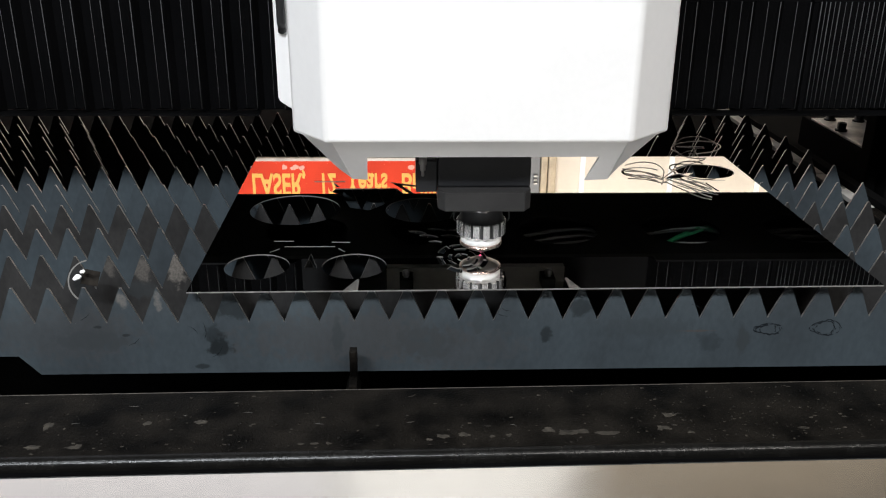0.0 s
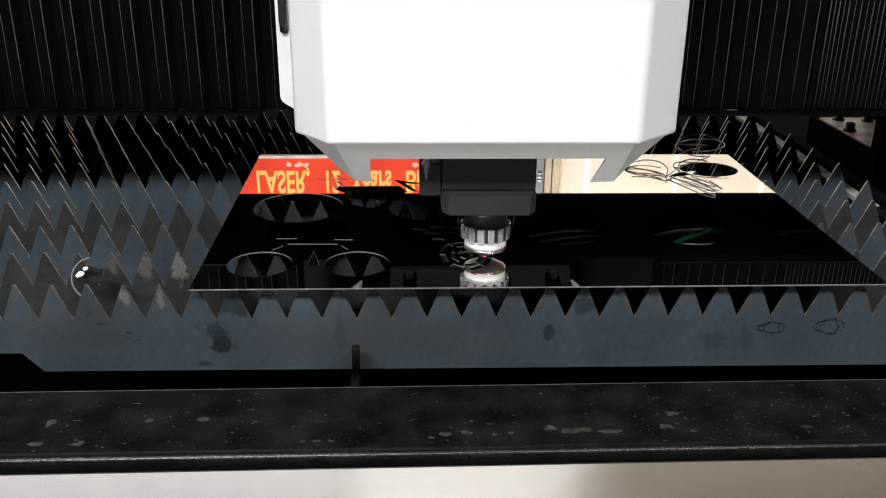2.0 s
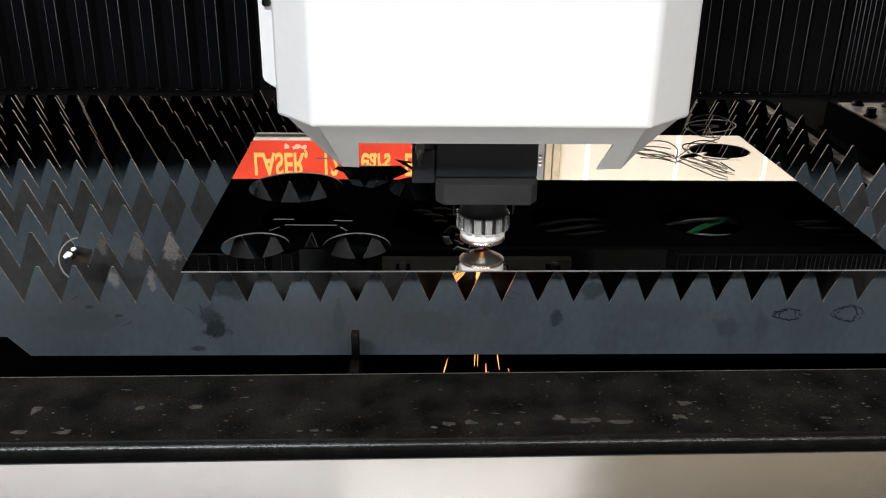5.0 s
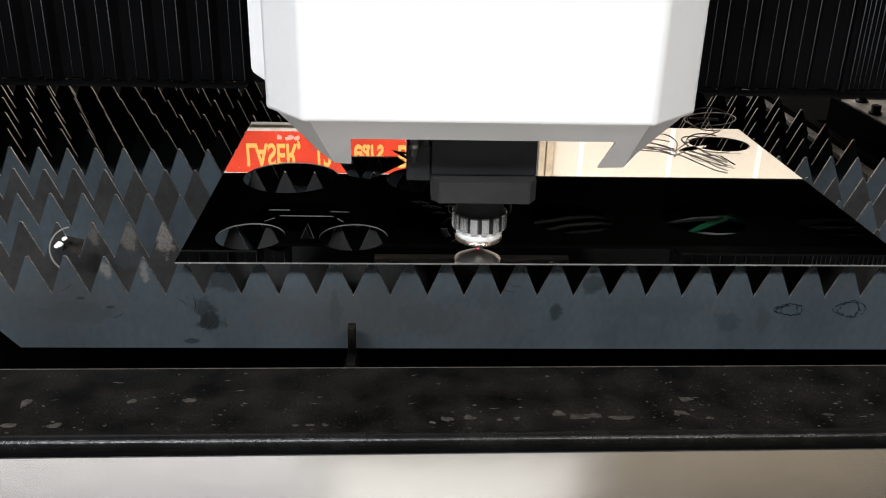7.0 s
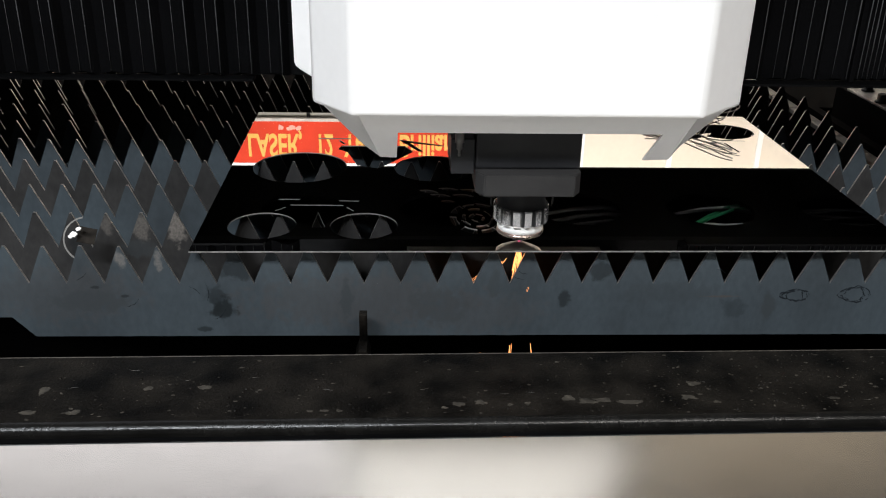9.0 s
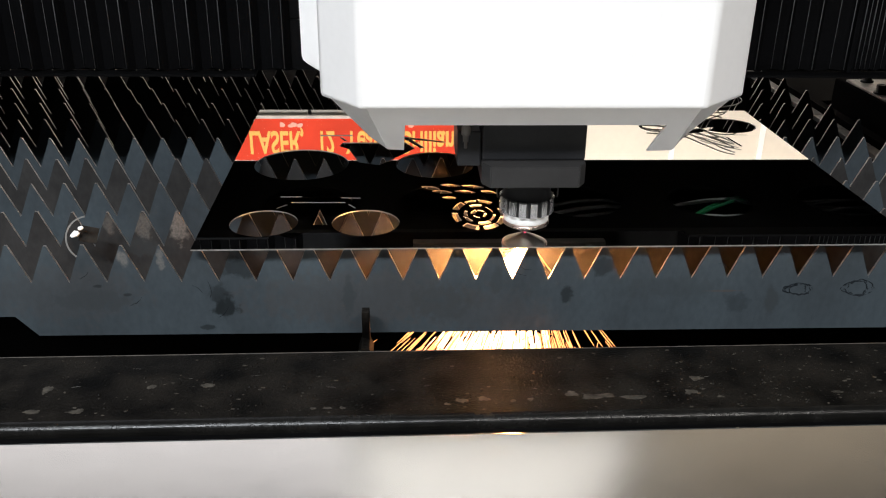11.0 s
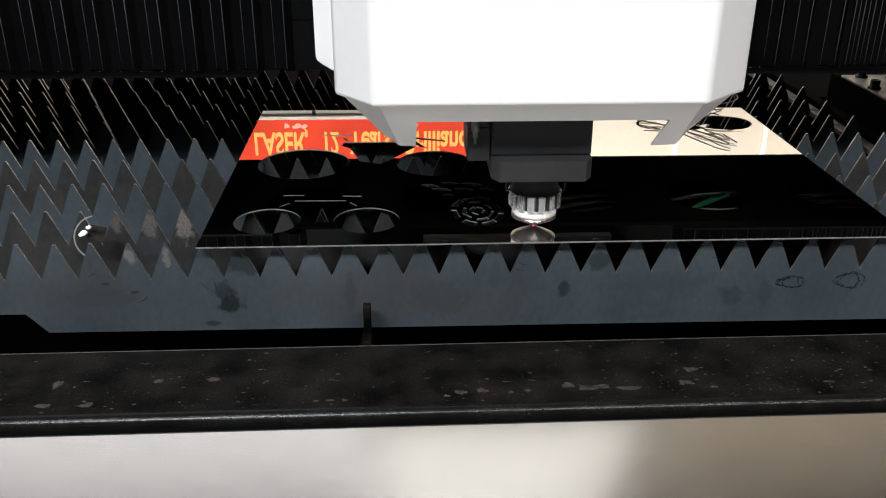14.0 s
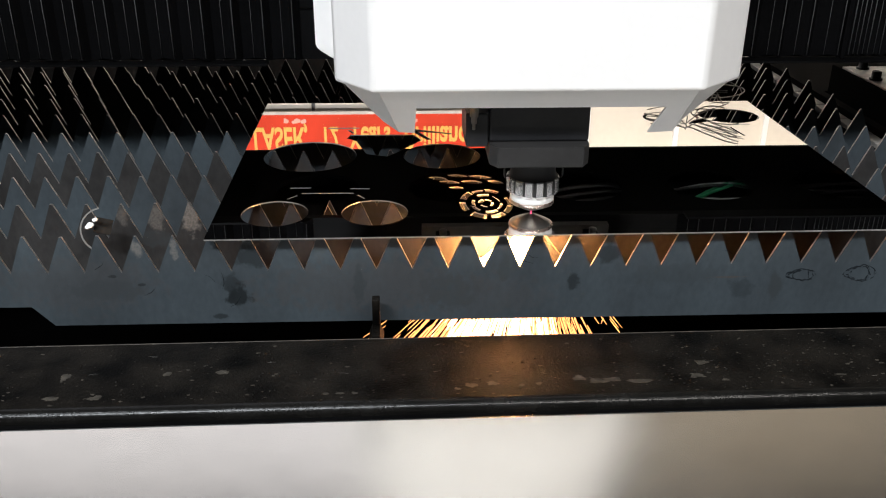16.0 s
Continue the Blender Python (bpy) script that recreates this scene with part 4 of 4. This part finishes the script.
rnd = random.Random(9)
burst = spark_thing("short thick sparks thrown up beside the nozzle", [("flying_spark", arcs(rnd, (
    (158, 0.05, 0.03, 0.125, 0.3, 0.0008), (152, 0.10, 0.02, 0.08, 0.3, 0.0007), (150, 0.0, 0.05, 0.09, 0.2, 0.0006), (128, 0.1, 0.12, 0.20, 0.2, 0.0006),
    (140, 0.1, 0.13, 0.16, 0.1, 0.0005), (165, 0.1, 0.17, 0.20, 0.1, 0.0005), (205, -0.25, 0.02, 0.09, 0.1, 0.0007), (163, 0.1, 0.14, 0.26, 0.2, 0.0005),
    (146, 0.1, 0.02, 0.06, 0.2, 0.0006), (118, 0.1, 0.10, 0.15, 0.2, 0.0005), (133, 0.1, 0.03, 0.07, 0.2, 0.0005))), SPARK, "thin orange sparks")])
side_fan = spark_thing("fan of faint sparks flying off the nozzle", [("flying_spark", arcs(rnd, [
    (rnd.uniform(6, 30), rnd.uniform(-0.1, 0.1), rnd.uniform(0.03, 0.12), rnd.uniform(0.2, 0.46), 0.1, 0.00013) for _ in range(34)] + [
    (rnd.uniform(178, 205), -0.3, 0.02, rnd.uniform(0.08, 0.18), 0.1, 0.0003) for _ in range(8)]), SPARK, "faint orange sparks")])
dart = spark_thing("two long thin sparks flying off the nozzle", [("flying_spark", arcs(rnd, (
    (167, 0.05, 0.03, 0.22, 0.05, 0.0003), (153, 0.05, 0.03, 0.22, 0.05, 0.0003))), SPARK, "thin orange sparks")])
low_dart = spark_thing("two long sparks skimming over the sheet", [("flying_spark", arcs(rnd, (
    (172, 0.05, 0.03, 0.30, 0.05, 0.0004), (168, 0.05, 0.02, 0.14, 0.2, 0.0004))), SPARK, "thin orange sparks")])
spray = spark_thing("long thin orange sparks flying off the sheet", [("flying_spark", arcs(rnd, [
    (rnd.uniform(150, 178), rnd.uniform(-0.1, 0.2), rnd.uniform(0.01, 0.05), rnd.uniform(0.08, 0.26), 0.25, 0.0002) for _ in range(12)]), SPARK, "thin orange sparks")])
great_spray = spark_thing("wide fan of long orange sparks flying off the sheet", [("flying_spark", arcs(rnd, [
    (rnd.uniform(148, 190), rnd.uniform(-0.35, 0.2), rnd.uniform(0.01, 0.06), rnd.uniform(0.12, 0.42), 0.2, 0.0003) for _ in range(34)] + [
    (186, -0.3, 0.05, 0.55, 0.0, 0.00025), (-42, -0.9, 0.05, 0.16, 0.2, 0.00025), (-22, -0.7, 0.05, 0.30, 0.1, 0.00025)]), SPARK, "thin orange sparks")])
skid = spark_thing("sparks skidding along the slat and over the sheet", [("flying_spark", arcs(rnd, [
    (rnd.uniform(174, 183), rnd.uniform(-0.02, 0.08), rnd.uniform(0.10, 0.2), rnd.uniform(0.24, 0.42), rnd.uniform(-0.2, 0.3), 0.0005) for _ in range(16)] + [
    (196, -0.5, 0.12, 0.36, 0.0, 0.0005), (192, -0.45, 0.12, 0.30, 0.0, 0.0005), (203, -0.55, 0.12, 0.40, 0.0, 0.0005)]), SPARK, "thin orange sparks")])

skim = thing("spark_spray", "few faint sparks skimming low over the sheet", "sparks", "sparks under the nozzle")
rnd = random.Random(17)
bm = bmesh.new()
for k in range(9):
    side, far = rnd.choice((-1, 1)), rnd.uniform(0.05, 0.20)
    lift, ahead = rnd.uniform(0.002, 0.014), rnd.uniform(-0.08, 0.02)
    pts = [Vector((side * (0.012 + far * f), ahead * f - 0.01, 0.004 + lift * 4 * f * (1 - f) - 0.012 * f)) for f in np.linspace(0, 1, 8)]
    tube(bm, pts, [0.00005] + [rnd.uniform(0.00005, 0.00012) for _ in range(6)] + [0.00005], 4)
part("flying_spark", bm, SPARK, skim, "thin orange sparks")["kind"] = "stuff"

rnd = random.Random(31)
bm = bmesh.new()
for k in range(9):  # a small fountain out of a gap between two teeth
    a, ln = rnd.uniform(-2.75, -1.2), rnd.uniform(0.02, 0.065)
    pts = [Vector((-0.038 + math.cos(a) * ln * f, -0.030 - 0.02 * f, -0.036 + math.sin(a) * ln * f * (0.4 + 0.5 * f))) for f in np.linspace(0, 1, 6)]
    tube(bm, pts, [0.0002, 0.0003, 0.0003, 0.0003, 0.0002, 0.0001], 4)
fountain = spark_thing("small fountain of sparks between two teeth", [("flying_spark", bm, SPARK, "thin orange sparks")])
bm = bmesh.new()
for k in range(26):
    x, dx, up = rnd.uniform(-0.13, 0.02), rnd.gauss(0.012, 0.014), rnd.uniform(0.008, 0.034)
    pts = [Vector((x + dx * f, -0.055, -0.118 + up * math.sin(f * 2.0))) for f in np.linspace(0, 1, 6)]
    tube(bm, pts, [0.0002, 0.0005, 0.0005, 0.0004, 0.0003, 0.0001], 4)
bounce = spark_thing("sparks bouncing up in front of the first slat", [("flying_spark", bm, SPARK, "thin orange sparks")])

# ---- what moves ----
HEAD_PATH = [(0, 0.050, 0.089), (0.5, 0.047, 0.086), (1, 0.047, 0.086), (1.5, 0.051, 0.077), (2, 0.051, 0.074), (2.5, 0.053, 0.069),
             (3, 0.047, 0.065), (3.5, 0.045, 0.070), (4, 0.043, 0.062), (5.2, 0.039, 0.042), (6.5, 0.035, 0.022), (7, 0.035, 0.025), (7.5, 0.054, 0.019),
             (8, 0.027, 0.021), (8.5, 0.068, 0.015), (9, 0.069, 0.012), (10.2, 0.073, 0.018), (11.5, 0.075, 0.031), (12, 0.057, 0.036), (12.5, 0.058, 0.034),
             (13, 0.059, 0.041), (13.5, 0.088, 0.031), (14, 0.088, 0.032), (14.5, 0.080, 0.032), (15, 0.080, 0.040), (15.5, 0.078, 0.050),
             (16, 0.077, 0.049)]


def head_at(t):
    ts, xs, ys = zip(*HEAD_PATH)
    return float(np.interp(t, ts, xs)), float(np.interp(t, ts, ys))


def shower_rows(spans):
    """Rows for sparks that fall while the beam is on and lie burnt out in the pit below the floor between."""
    times = {0.0, 16.0}
    for a, b in spans:
        times |= {a, b, max(0, a - 0.1), min(16.0, b + 0.1)}
    for t, *_ in HEAD_PATH:
        times.add(t)
    rows = []
    for t in sorted(times):
        x, y = head_at(t)
        on = any(a - 0.01 <= t <= b + 0.01 for a, b in spans)
        rows.append((t, pose(x, y, 0.799 if on else -0.9)))
    return rows


def motions():
    walk(head, [(t, pose(x, y, 0)) for t, x, y in HEAD_PATH])
    walk(gantry, [(t, pose(0, y, 0)) for t, x, y in HEAD_PATH])
    walk(slide, [(0, pose(0, 0, 0.001)), (1.5, pose(0, 0, 0)), (2.0, pose(0, 0, -0.001)), (14.7, pose(0, 0, -0.001)), (15.0, pose(0, 0, 0.004)),
                 (15.4, pose(0, 0, 0)), (16, pose(0, 0, 0))])
    for sparks, spans in (
            (small_shower, [(0.45, 1.2), (2.1, 2.75), (3.48, 4.1), (5.0, 5.7), (7.1, 8.0), (8.98, 9.7), (10.5, 11.6), (12.4, 13.1), (14.2, 14.9), (15.65, 15.72), (15.87, 16.0)]),
            (wide_shower, [(0.4, 1.2), (2.1, 2.72), (3.6, 4.1), (5.1, 5.65), (7.1, 8.0), (9.2, 9.7), (10.55, 11.6), (12.65, 13.1), (14.2, 14.9), (15.92, 16.0)]),
            (dense_shower, [(0.42, 0.85), (2.1, 2.4), (3.6, 4.1), (5.1, 5.6), (7.1, 8.05), (9.2, 9.7), (10.6, 11.6), (12.7, 13.1), (14.3, 14.8), (15.95, 16.0)]),
            (burst, [(0.92, 1.08)]), (side_fan, [(1.18, 1.26)]), (low_dart, [(2.66, 2.74)]), (skid, [(3.76, 3.86)]), (spray, [(3.96, 4.06), (11.3, 11.36)]),
            (fountain, [(7.46, 7.54), (14.66, 14.74)]), (dart, [(7.96, 8.04)]), (great_spray, [(12.76, 12.84)]), (skim, [(12.95, 13.1)]),
            (fall, [(11.44, 11.56)]), (bounce, [(14.46, 14.54)])):
        walk(sparks, shower_rows(spans))


motions()
